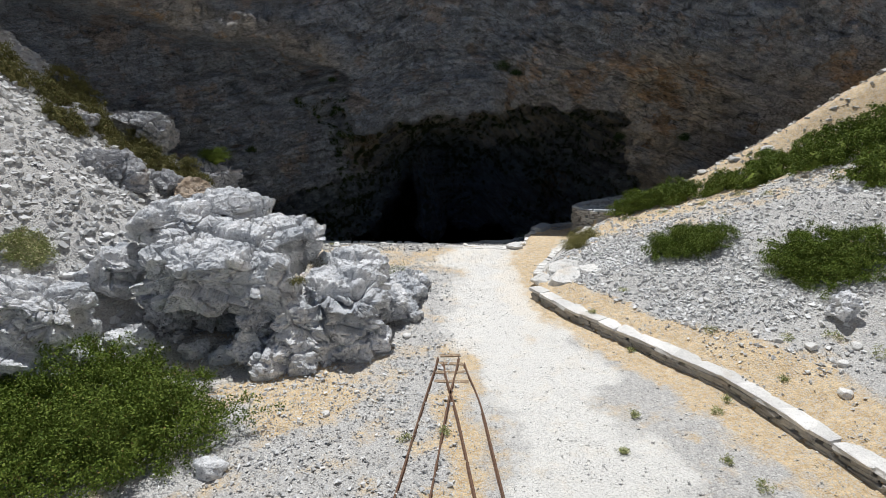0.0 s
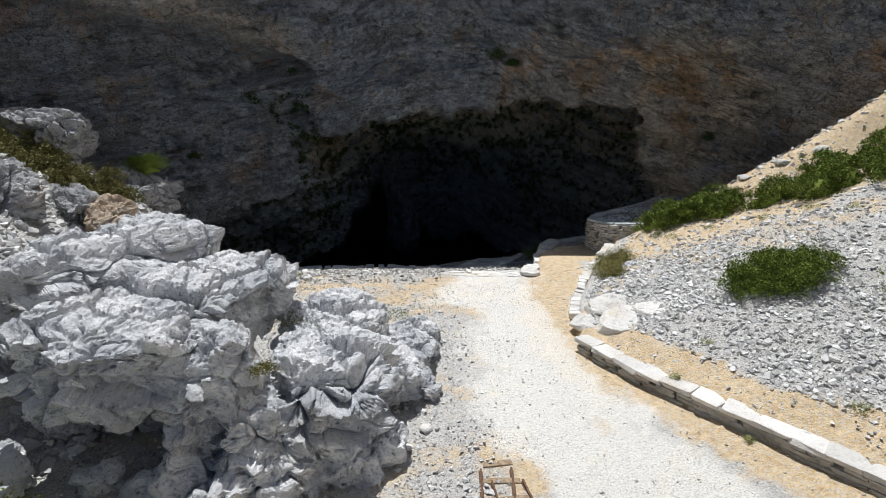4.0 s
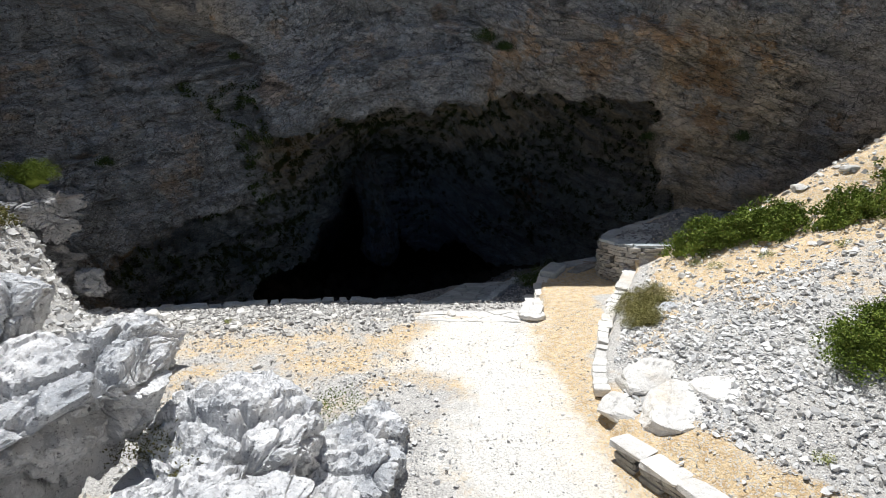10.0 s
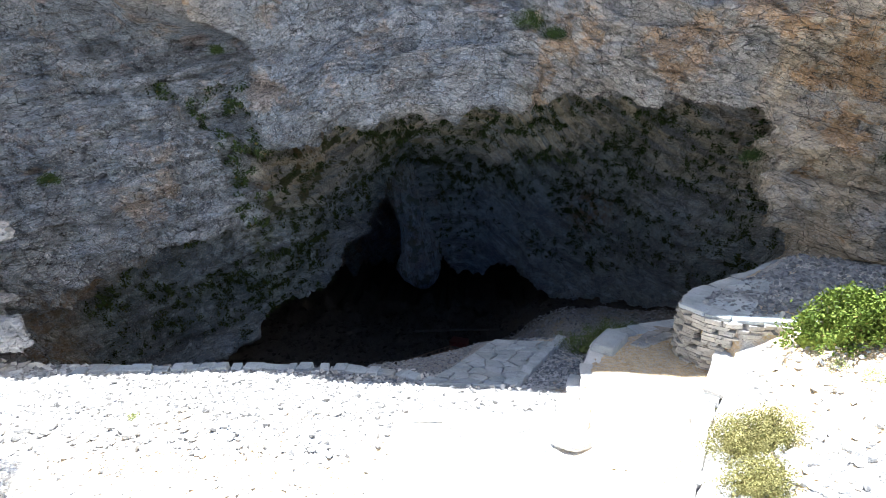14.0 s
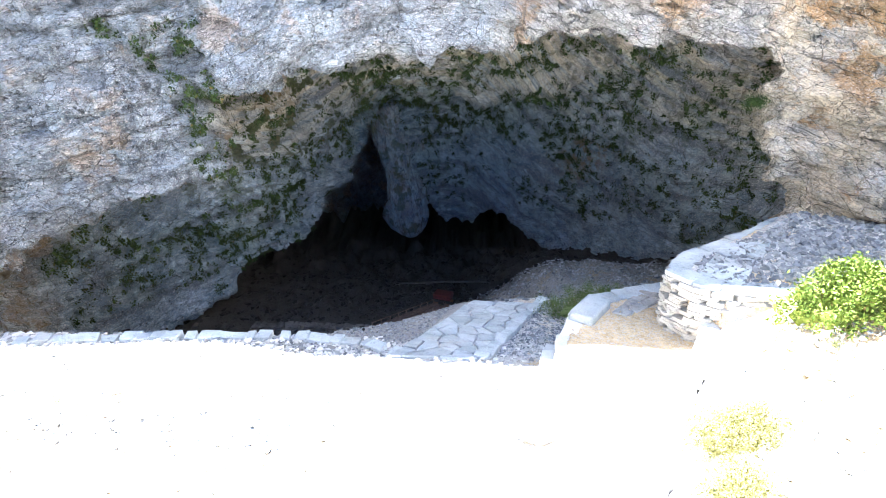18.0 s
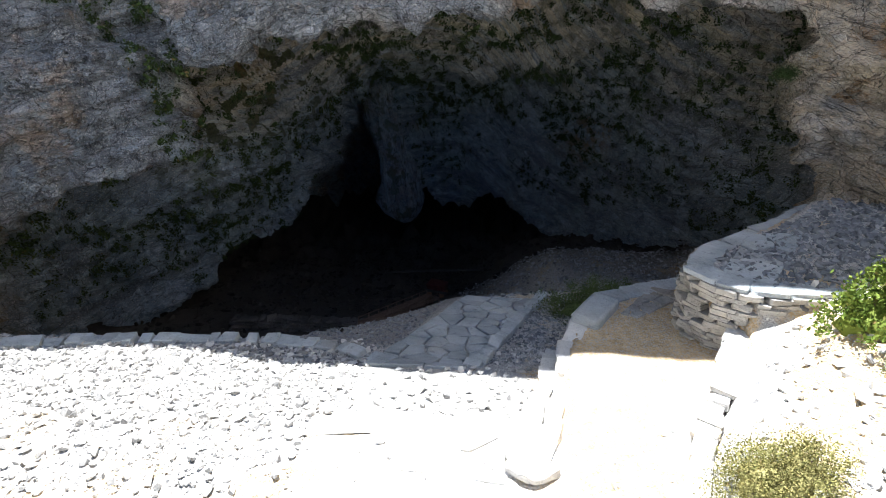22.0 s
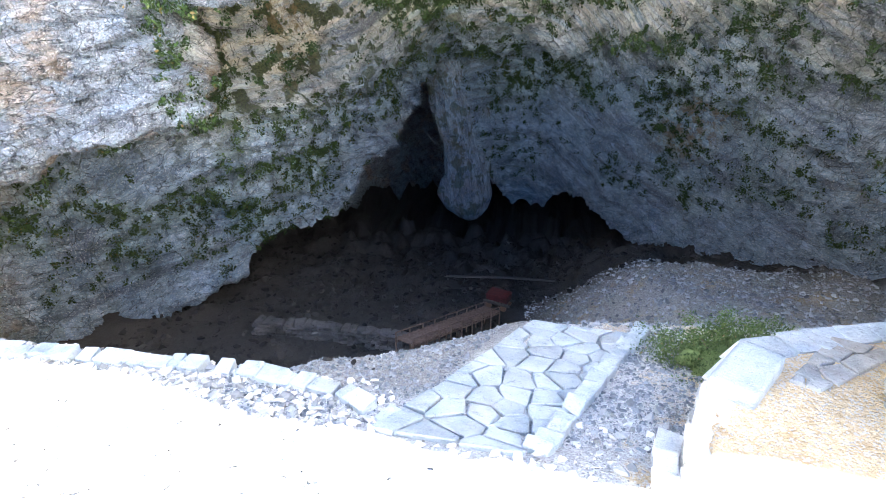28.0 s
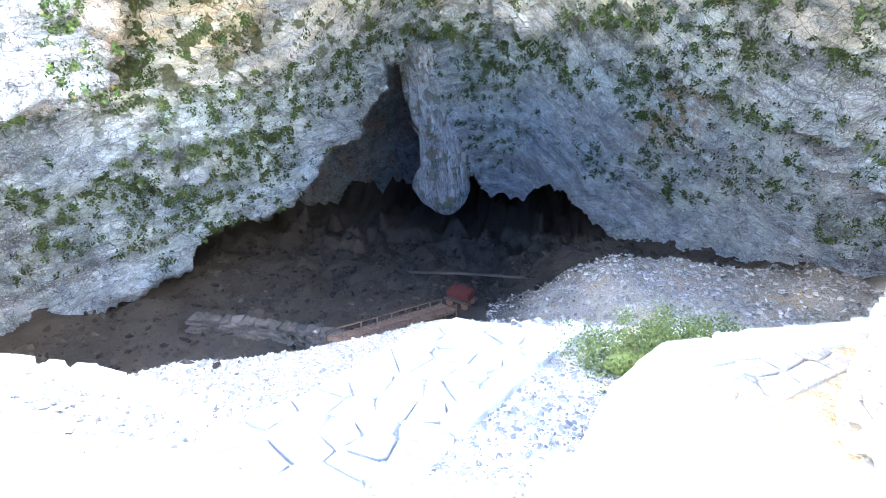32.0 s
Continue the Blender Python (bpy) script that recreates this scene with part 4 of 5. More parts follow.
# ---- stone templates for walls, kerbs and loose stones ----
def block_mesh(seed, mat, bev=0.09, jit=0.10):
    """A hewn stone of unit size with its origin at the middle of its base."""
    rng = np.random.RandomState(seed)
    bm = bmesh.new()
    bmesh.ops.create_cube(bm, size=1.0)
    for v in bm.verts:
        v.co += Vector(rng.uniform(-jit, jit, 3)) * (1.0 if v.co.z > 0 else 0.6)
    bmesh.ops.bevel(bm, geom=bm.edges[:], offset=bev, segments=1, affect="EDGES", profile=0.6)
    for v in bm.verts:
        v.co += Vector(rng.uniform(-0.022, 0.022, 3))
        v.co.z += 0.5
    me = bpy.data.meshes.new("stone")
    bm.to_mesh(me)
    bm.free()
    me.materials.append(mat)
    return me


def chip_arrays(seed, n=11, flat=0.55):
    """A small broken stone: the hull of a few points."""
    rng = np.random.RandomState(seed)
    bm = bmesh.new()
    for p in rng.normal(size=(n, 3)):
        bm.verts.new(Vector(p).normalized() * rng.uniform(0.75, 1.1))
    res = bmesh.ops.convex_hull(bm, input=bm.verts[:])
    bmesh.ops.delete(bm, geom=[g for g in res["geom_interior"] if isinstance(g, bmesh.types.BMVert)], context="VERTS")
    bm.verts.index_update()
    V = np.array([v.co[:] for v in bm.verts]) * np.array([1, 0.75, flat])
    F = np.array([[v.index for v in f.verts] for f in bm.faces])
    bm.free()
    return V, F


WALL_BLOCKS = [block_mesh(s, WALL_STONE) for s in range(300, 308)]
CAP_BLOCKS = [block_mesh(s, PALE_STONE, 0.07, 0.12) for s in range(310, 318)]
CHIPS = [chip_arrays(s, 9, 0.62) for s in range(400, 408)]
TINY = [chip_arrays(s, 6, 0.65) for s in range(410, 416)]


def along(line, ds):
    """Places every ds metres along a line in the plan: x, y and the heading in degrees."""
    P = np.array(line, float)
    L = np.concatenate([[0], np.cumsum(np.linalg.norm(np.diff(P, axis=0), axis=1))])
    s = 0.0
    while s < L[-1]:
        k = min(np.searchsorted(L, s, "right") - 1, len(P) - 2)
        t = (s - L[k]) / (L[k + 1] - L[k])
        d = P[k + 1] - P[k]
        yield (*(P[k] + t * d), math.degrees(math.atan2(d[1], d[0])))
        s += ds() if callable(ds) else ds


def piece(name, blocks, x, y, z, size, turn, parent, rng, tip=3):
    m = pose(x, y, z, rng.uniform(-tip, tip), rng.uniform(-tip, tip), turn + rng.uniform(-4, 4)) @ Matrix.Diagonal((*size, 1))
    return shared(name, blocks[rng.randrange(len(blocks))], m, parent)


def loose_stone_things():
    rng = random.Random(77)
    spots = [(-2.35, 14.7, 0.34), (-1.7, 15.3, 0.22), (-1.3, 15.9, 0.3), (-1.4, 16.6, 0.26), (-1.1, 17.3, 0.3), (0.25, 12.95, 0.13), (-4.4, 23.6, 0.22),
             (-3.0, 11.6, 0.2), (-3.6, 10.4, 0.16), (-2.2, 10.0, 0.14), (-7.3, 14.6, 0.3), (-7.9, 13.7, 0.26), (-2.4, 12.6, 0.14), (9.6, 11.6, 0.36), (10.2, 12.6, 0.3),
             (9.9, 13.4, 0.34), (10.9, 13.2, 0.3), (11.4, 12.0, 0.4), (8.9, 14.4, 0.22), (9.3, 13.9, 0.25), (8.4, 16.4, 0.22), (7.4, 17.4, 0.2), (-5.6, 26.0, 0.3),
             (-7.4, 27.6, 0.4), (-8.6, 28.6, 0.5), (-6.2, 28.9, 0.4), (-3.4, 27.6, 0.35), (-9.4, 29.4, 0.5), (-1.2, 27.9, 0.3), (-7.9, 26.2, 0.35), (0.9, 26.7, 0.3),
             (10.6, 26.0, 0.3), (13.2, 28.3, 0.5), (14.6, 27.9, 0.5), (15.9, 27.4, 0.6), (12.0, 28.9, 0.35), (17.2, 26.6, 0.5), (11.9, 22.5, 0.25), (8.6, 24.6, 0.2)]
    for k, (x, y, s) in enumerate(spots):
        V, F = rock_shape(3, 500 + k, (s * 0.6, s * 0.45, s * 0.27), box=0.55, beds=8, rough=0.25)
        ob = solid("stone", V, F, PALE_STONE)
        ob.matrix_basis = pose(x, y, zat(x, y) + s * 0.12, rng.uniform(-10, 10), rng.uniform(-10, 10), rng.uniform(0, 360))
        tagged(ob, "loose pale limestone block lying on the ground" if s > 0.28 else "small loose pale stone lying on the ground", "stone", "loose stones")


loose_stone_things()


# ---- narrow-gauge tracks ----
def sweep(line, half, heights):
    """A rail with foot, web and head along a line in the plan."""
    prof = [(-0.04, 0), (0.04, 0), (0.04, 0.012), (0.009, 0.02), (0.009, 0.05), (half, 0.055), (half, 0.075), (-half, 0.075), (-half, 0.055), (-0.009, 0.05), (-0.009, 0.02), (-0.04, 0.012)]
    P = np.array(line, float)
    k = len(prof)
    V, F = [], []
    for i, p in enumerate(P):
        d = P[min(i + 1, len(P) - 1)] - P[max(i - 1, 0)]
        d /= np.linalg.norm(d)
        for a, b in prof:
            V.append((p[0] + d[1] * a, p[1] - d[0] * a, heights[i] + b))
        if i:
            for j in range(k):
                F.append(((i - 1) * k + j, (i - 1) * k + (j + 1) % k, i * k + (j + 1) % k, i * k + j))
    F += [tuple(range(k)), tuple(reversed(range((len(P) - 1) * k, len(P) * k)))]
    return V, F


def build_track():
    track = base("railway_track", (0.1, 9, 0), "narrow rusty mine tracks that join at a crossing in the gravel", "railway track", kind="structure")
    lines = [[(-2.2, 0.5), (-1.03, 8.8), (-0.62, 12.0), (-0.21, 14.85)],
             [(-1.5, 0.5), (-0.33, 8.8), (0.07, 12.6), (0.30, 14.1), (0.40, 14.85)],
             [(1.4, 0.5), (0.54, 8.8), (0.2, 11.8), (0.07, 12.6), (-0.08, 13.5), (-0.17, 14.4)],
             [(2.0, 0.5), (1.1, 8.8), (0.84, 12.1), (0.55, 13.6), (0.37, 14.5)]]
    for ln in lines:
        ys = np.arange(ln[0][1], ln[-1][1], 0.35)
        xs = np.interp(ys, [p[1] for p in ln], [p[0] for p in ln])
        xs = np.convolve(np.pad(xs, 2, "edge"), np.ones(5) / 5, "valid")
        hs = [-0.008] * len(xs)
        solid("rail", *sweep(list(zip(xs, ys)), 0.02, hs), RUST, track, smooth=False)
    wood = block_mesh(336, OLD_WOOD, 0.06, 0.05)
    rng = random.Random(15)
    for k in range(4):
        y = 14.7 - 0.5 * k
        x0, x1 = np.interp(y, [8.8, 12.0, 14.85], [-1.03, -0.62, -0.21]), np.interp(y, [8.8, 12.1, 14.5], [1.1, 0.84, 0.37])
        wide = min(x1 - x0, 0.95)
        for mid in ((x0 + x1) / 2,) if x1 - x0 < 1.1 else (x0 + 0.4, x1 - 0.4):
            shared("sleeper", wood, pose(mid, y, -0.085, 0, 0, rng.uniform(-4, 4)) @ Matrix.Diagonal((wide, 0.15, 0.1, 1)), track)
    return track


build_track()


# ---- shrubs and plants ----
def leaves(centres, radius, per, size, rng, slim=0.5, up=0.35):
    """Small leaves round the given clump centres: arrays of verts and quads."""
    n = len(centres) * per
    c = np.repeat(centres, per, 0) + rng.normal(size=(n, 3)) * radius * np.array([1, 1, 0.8])
    a = rng.normal(size=(n, 3))
    a[:, 2] += up
    a /= np.linalg.norm(a, axis=1, keepdims=True)
    b = np.cross(a, rng.normal(size=(n, 3)))
    b /= np.linalg.norm(b, axis=1, keepdims=True)
    s = size * rng.uniform(0.6, 1.3, (n, 1))
    V = np.stack([c - a * s, c + b * s * slim, c + a * s, c - b * s * slim], 1).reshape(-1, 3)
    return V, np.arange(n * 4).reshape(-1, 4)


def shrub(name, x, y, r, label, seed, mat=None, clumps=None, per=40, size=0.032, z=None, category="shrub", group=""):
    rng = np.random.RandomState(seed)
    z0 = zat(x, y) if z is None else z
    top = base(name, (x, y, z0), label, category, group)
    rx, ry, rz = r
    clumps = clumps or int(190 * rx * ry + 90)
    # clump centres on an uneven dome with some depth
    a = rng.uniform(0, 2 * math.pi, clumps)
    h = rng.uniform(0, 1, clumps) ** 0.8
    ring = np.sqrt(1 - h * h)
    D = np.stack([np.cos(a) * ring, np.sin(a) * ring, h], 1)
    lump = 1 + 0.28 * fbm(D * 2.3 + seed, 3, seed) + 0.10 * fbm(D * 4.0 * max(1.0, rx) + seed, 2, seed + 40)
    depth = np.where(rng.uniform(size=clumps) < 0.7, rng.uniform(0.8, 1.12, clumps), rng.uniform(0.4, 0.85, clumps))
    C = D * (lump * depth)[:, None] * np.array([rx, ry, rz]) + np.array([x, y, z0 + 0.04])
    C += (C - np.array([x, y, z0 - 0.6])) / (0.6 + rz) * (0.2 * rz * fbm(C * 2.4, 2, seed + 3))[:, None]
    if z is None:
        C[:, 2] += 0.75 * (land(C[:, 0], C[:, 1]) - land(np.array([x]), np.array([y])))
    V, F = leaves(C, min(0.085, 0.28 * rz + 0.02), per, size, rng)
    solid("foliage", V, F, mat or LEAF, top, smooth=False)
    # the dense dark inside of the crown
    if rx < 0.3 or (z is not None and rx < 0.6):
        return top
    W, G = ico(3)
    W = W[:, :] * (0.62 + 0.25 * fbm(W * 2.3 + seed, 3, seed))[:, None]
    W = W * np.array([rx, ry, rz]) + np.array([x, y, z0])
    if z is None:
        W[:, 2] += land(W[:, 0], W[:, 1]) - land(np.array([x]), np.array([y]))
    solid("inner_foliage", W, G, mat or LEAF, top)
    # twigs from the foot into the crown
    bm = bmesh.new()
    for k in range(9):
        t = C[rng.randint(clumps)]
        foot = Vector((x + rng.uniform(-0.2, 0.2) * rx, y + rng.uniform(-0.2, 0.2) * ry, z0 - 0.05))
        way = Vector(t) - foot
        m = Matrix.Translation(foot + way * 0.45) @ way.to_track_quat("Z", "Y").to_matrix().to_4x4()
        bmesh.ops.create_cone(bm, cap_ends=True, segments=5, radius1=0.03 * (0.5 + rz), radius2=0.006, depth=max(way.length * 0.9, 0.05), matrix=m)
    part("stems", bm, BARK, top)
    return top


KERMES = "dense dark green kermes oak shrub on stony ground"
shrub("shrub", -8.7, 10.7, (3.15, 2.35, 1.1), "broad dense green thorny shrub spreading over the gravel", 1, clumps=3300, per=40, size=0.034)
shrub("shrub", -11.3, 12.2, (1.6, 1.2, 0.7), "low green shrub against the tall boulder", 2)
shrub("shrub", 9.0, 19.6, (1.35, 1.1, 0.72), "round green thorny cushion shrub on pale scree", 3, clumps=620, per=48)
shrub("shrub", 12.2, 16.7, (1.75, 1.35, 0.8), "wide green cushion shrub on pale scree", 4, clumps=900, per=48)
for k, (x, y, a, b, c) in enumerate([(9.6, 28.0, 0.95, 0.8, 0.8), (10.6, 27.6, 1.0, 0.8, 0.75), (11.6, 27.0, 0.9, 0.7, 0.65), (13.0, 25.9, 1.0, 0.8, 0.8), (14.3, 24.6, 1.35, 1.0, 1.0),
                                     (15.9, 23.2, 1.3, 1.0, 1.05), (16.9, 25.2, 1.4, 1.0, 1.15), (15.3, 26.2, 0.95, 0.75, 0.85), (17.7, 22.2, 1.4, 1.15, 1.05), (19.0, 24.5, 1.6, 1.3, 1.1), (16.4, 20.3, 1.3, 1.1, 0.9)]):
    shrub("shrub", x, y, (a, b, c), KERMES, 20 + k, group="slope shrubs", clumps=int(120 * a * b + 60), per=46, size=0.046)
for k, (x, y, a, b, c) in enumerate([(-17.6, 27.0, 1.1, 1.0, 1.2), (-16.3, 26.2, 0.9, 0.8, 0.9), (-15.2, 27.0, 0.9, 0.8, 1.0), (-14.3, 27.4, 0.95, 0.8, 1.05), (-19.5, 24.8, 1.1, 1.0, 1.2),
                                     (-18.9, 28.2, 1.1, 1.0, 1.2), (-16.8, 24.2, 0.8, 0.7, 0.7), (-15.9, 28.2, 0.8, 0.8, 0.9), (-18.3, 25.8, 0.8, 0.75, 0.8), (-13.6, 28.5, 0.75, 0.7, 0.8)]):
    shrub("shrub", x, y, (a, b, c), "olive green brush growing among rocks on the slope", 40 + k, LEAF_OLIVE, group="brush on the left slope", clumps=int(120 * a * b + 50), per=46, size=0.046)
shrub("shrub", -13.2, 30.8, (0.75, 0.6, 0.5), "low green bush growing on a rock ledge", 50, z=3.8)
shrub("brush", 6.5, 25.3, (0.8, 0.62, 0.55), "dry olive brush behind the kerb stones", 51, LEAF_DRY, clumps=320, per=44, size=0.02)
shrub("brush", 5.95, 24.1, (0.48, 0.4, 0.34), "small dry brown brush behind the kerb stones", 52, LEAF_DRY, clumps=160, per=44, size=0.02)
shrub("brush", -13.3, 16.2, (0.7, 0.6, 0.35), "low pale green plant on the scree", 53, LEAF_GRASS)
for k, (x, y, z, a, m, lab) in enumerate([(-4.3, 14.5, 2.35, 0.2, LEAF_OLIVE, "small olive tuft in a boulder crack"), (-2.15, 21.17, 0.3, 0.5, LEAF, "green mossy cushion between rocks"),
                                          (-2.0, 19.8, 0.5, 0.36, LEAF, "yellow green tuft between rocks"), (-4.6, 18.2, 1.5, 0.4, LEAF_OLIVE, "dry grey brush in a rock cleft"),
                                          (-3.7, 17.2, 1.7, 0.28, LEAF_OLIVE, "dry grey brush between boulders"), (-5.0, 19.6, 2.0, 0.2, LEAF_OLIVE, "dry tuft on the boulder")]):
    shrub("tuft", x, y, (a, a, a * 0.6), lab, 60 + k, m, clumps=40, per=20, size=0.022, z=z, category="plant", group="tufts on the boulders")
for k, (x, y, a) in enumerate([(4.6, 11.6, 0.11), (3.9, 10.2, 0.1), (6.7, 11.8, 0.16), (-0.05, 10.9, 0.14), (-0.95, 10.6, 0.13), (6.4, 9.1, 0.15), (6.05, 9.9, 0.12), (9.6, 14.0, 0.2),
                               (4.9, 17.0, 0.12), (5.6, 15.0, 0.1), (7.2, 12.3, 0.14), (7.9, 14.9, 0.16), (10.6, 13.7, 0.22), (11.2, 12.7, 0.25), (9.3, 26.3, 0.22), (10.4, 25.6, 0.2),
                               (11.6, 24.3, 0.2), (12.6, 23.3, 0.25), (13.1, 22.0, 0.25), (6.2, 18.0, 0.14), (10.3, 29.0, 0.25), (9.0, 27.0, 0.2), (-6.0, 26.8, 0.12), (8.6, 12.4, 0.13)]):
    shrub("grass_tuft", x, y, (a, a, a * 0.5), "small pale green tuft of dry grass in the gravel", 80 + k, LEAF_GRASS, clumps=16, per=16, size=0.022, category="plant", group="grass tufts")
shrub("bush", 6.3, 33.6, (1.5, 0.8, 0.9), "light green herb bush below the stone pier", 120, LEAF_HERB, clumps=330, per=34, size=0.03)
for k, (x, y, z, a) in enumerate([(3.4, 36.3, 8.9, 0.55), (4.3, 36.2, 8.5, 0.35), (-7.7, 37.3, 8.1, 0.2), (10.9, 35.2, 4.6, 0.3), (14.2, 33.3, 4.7, 0.3), (-12.3, 34.0, 3.9, 0.25)]):
    shrub("cliff_bush", x, y, (a, a * 0.7, a * 0.8), "small dark green bush rooted in the cliff face", 130 + k, LEAF_DARK, clumps=60, per=22, size=0.03, z=z - a * 0.3, category="plant", group="bushes on the cliff")


# ---- dry-stone walls, kerbs and paving ----
def retaining_wall():
    rng = random.Random(9)
    line = [(x, y) for x, y in zip(EDGE_X[1:11], EDGE_Y[1:11])][::-1]
    line = [(3.38, 19.2)] + line[1:]
    wall = base("retaining_wall", (5.9, 15.5, 0), "low dry-stone retaining wall with pale cap slabs beside the path", "wall", kind="structure")
    for c in range(3):
        for x, y, a in along(line, lambda: rng.uniform(0.3, 0.62)):
            nx, ny = math.cos(radians(a + 90)), math.sin(radians(a + 90))
            off = 0.04 + rng.uniform(-0.03, 0.03)
            piece("stone", WALL_BLOCKS, x - nx * off * -1, y - ny * off * -1, -0.03 + c * 0.105, (rng.uniform(0.4, 0.56), 0.3, 0.115), a, wall, rng)
    for x, y, a in along(line, lambda: rng.uniform(0.52, 0.8)):
        nx, ny = math.cos(radians(a + 90)), math.sin(radians(a + 90))
        piece("cap_stone", CAP_BLOCKS, x + nx * 0.12, y + ny * 0.12, 0.29, (rng.uniform(0.64, 0.84), rng.uniform(0.44, 0.58), 0.13), a, wall, rng)
    return wall


def kerb(name, line, label, w=0.42, h=0.2, lift=0.0, rows=1, step_m=(0.36, 0.6), blocks=None):
    rng = random.Random(len(label))
    k = base(name, (line[0][0], line[0][1], zat(*line[0])), label, "kerb", kind="structure")
    for r in range(rows):
        for x, y, a in along(line, lambda: rng.uniform(*step_m)):
            nx, ny = math.cos(radians(a + 90)), math.sin(radians(a + 90))
            px, py = x + nx * (r * w * 0.95 + rng.uniform(-0.04, 0.04)), y + ny * (r * w * 0.95 + rng.uniform(-0.04, 0.04))
            z = float(land(np.array([px]), np.array([py]))[0])
            piece("kerb_stone", blocks or CAP_BLOCKS, px, py, z + lift - h * 0.55, (rng.uniform(*step_m) * 0.98, w * rng.uniform(0.8, 1.1), h * rng.uniform(0.8, 1.2)), a, k, rng, 5)
    return k


def coursed(name, line, low, high, course, label, cap=None, length=(0.28, 0.55), depth=0.34, blocks=(None, None)):
    """A dry-stone wall of many thin courses along a line, with cap slabs."""
    rng = random.Random(int(high * 100) + len(line))
    w = base(name, (line[0][0], line[0][1], low), label, "wall", kind="structure")
    z = low
    while z < high - 0.02:
        h = course * rng.uniform(0.75, 1.3)
        for x, y, a in along(line, lambda: rng.uniform(*length)):
            piece("stone", blocks[0] or WALL_BLOCKS, x + rng.uniform(-0.025, 0.025), y + rng.uniform(-0.025, 0.025), z, (rng.uniform(*length) * 1.05, depth, h * 1.06), a, w, rng, 2)
        z += h
    for x, y, a in () if cap is False else along(line, lambda: rng.uniform(0.5, 0.75)):
        nx, ny = math.cos(radians(a + 90)), math.sin(radians(a + 90))
        piece("cap_stone", blocks[1] or CAP_BLOCKS, x + nx * 0.08, y + ny * 0.08, z, (rng.uniform(0.55, 0.8), rng.uniform(0.42, 0.6), 0.1), a, w, rng, 2)
    return w


def slab_cells(quad, count, seed, gap=0.035):
    """Irregular flagstones that fill a quad in the plan: a list of outlines."""
    rng = np.random.RandomState(seed)
    q = np.array(quad, float)
    pts, tries = [], 0
    while len(pts) < count and tries < 6000:
        u, v = rng.uniform(0, 1, 2)
        p = (q[0] * (1 - u) + q[1] * u) * (1 - v) + (q[3] * (1 - u) + q[2] * u) * v
        if all(np.hypot(*(p - o)) > 0.38 for o in pts):
            pts.append(p)
        tries += 1
    cells = []
    for i, p in enumerate(pts):
        poly = [tuple(c) for c in q]
        for j, o in enumerate(pts):
            if i == j or np.hypot(*(o - p)) > 2.5:
                continue
            m, d = (p + o) / 2, o - p
            d = d / np.hypot(*d)
            out = []
            for k in range(len(poly)):
                a, b = np.array(poly[k]), np.array(poly[(k + 1) % len(poly)])
                da, db = (a - m) @ d + gap / 2, (b - m) @ d + gap / 2
                if da <= 0:
                    out.append(tuple(a))
                if da * db < 0:
                    out.append(tuple(a + (b - a) * da / (da - db)))
            poly = out
            if len(poly) < 3:
                break
        if len(poly) >= 3:
            cells.append(poly)
    return cells


def paving(name, quad, count, seed, label, lift=0.06, mat=None):
    rng = random.Random(seed)
    pav = base(name, (*quad[0], zat(*quad[0])), label, "paving", kind="structure")
    for poly in slab_cells(quad, count, seed):
        bm = bmesh.new()
        up = rng.uniform(-0.012, 0.02) + lift
        c = np.mean(poly, axis=0)
        top = []
        for x, y in poly:
            x, y = c[0] + (x - c[0]) * 0.985 + rng.uniform(-0.03, 0.03), c[1] + (y - c[1]) * 0.985 + rng.uniform(-0.03, 0.03)
            top.append(bm.verts.new((x, y, zat(x, y) + up)))
        f = bm.faces.new(top)
        ext = bmesh.ops.extrude_face_region(bm, geom=[f])
        for v in ext["geom"]:
            if isinstance(v, bmesh.types.BMVert):
                v.co.z -= 0.12
        bmesh.ops.recalc_face_normals(bm, faces=bm.faces[:])
        tops = [e for e in bm.edges if all(v in top for v in e.verts)]
        bmesh.ops.bevel(bm, geom=tops, offset=0.018, segments=1, affect="EDGES")
        part("flagstone", bm, mat or FLAG_STONE, pav)
    return pav


RIM_BLOCKS = [block_mesh(s, FLAG_STONE, 0.07, 0.12) for s in range(350, 356)]
retaining_wall()
kerb("kerb", [(3.75, 21.5), (4.4, 23.2), (5.2, 24.9), (6.2, 26.7), (7.15, 28.2), (7.75, 29.2)], "pale flat kerb stones between the soil path and the scree", 0.36, 0.2, 0.15, 1, (0.26, 0.42))
kerb("path_edging", [(3.35, 25.9), (3.85, 27.2), (4.25, 28.6), (4.6, 29.9), (4.85, 30.6)], "pale flat edging stones along the soil path", 0.34, 0.16, 0.08, 2, (0.3, 0.55))
kerb("cave_rim", [(-9.9, 30.5), (-8.4, 30.75), (-6.6, 31.05), (-4.4, 31.2), (-2.3, 31.25), (-0.7, 31.0), (0.35, 30.4)], "row of flat rim stones above the drop into the cave", 0.4, 0.18, 0.08, 1, (0.28, 0.62), RIM_BLOCKS)
kerb("ramp_edging", [(2.55, 29.9), (3.1, 31.1), (3.75, 32.5), (4.4, 33.9), (5.0, 35.1)], "line of rough edging stones beside the paved ramp", 0.34, 0.2, 0.1, 1, (0.26, 0.48), RIM_BLOCKS)
coursed("round_wall", [(10.2, 29.72), (9.3, 29.6), (8.6, 29.6), (8.1, 29.72), (7.72, 29.98), (7.45, 30.4), (7.45, 30.8), (7.65, 31.15), (8.15, 31.7), (9.3, 32.5), (10.5, 33.3), (12.0, 34.5)][::-1], -0.45, 1.04, 0.115, "curved dry-stone terrace wall of thin grey courses", depth=0.5, blocks=(None, RIM_BLOCKS))
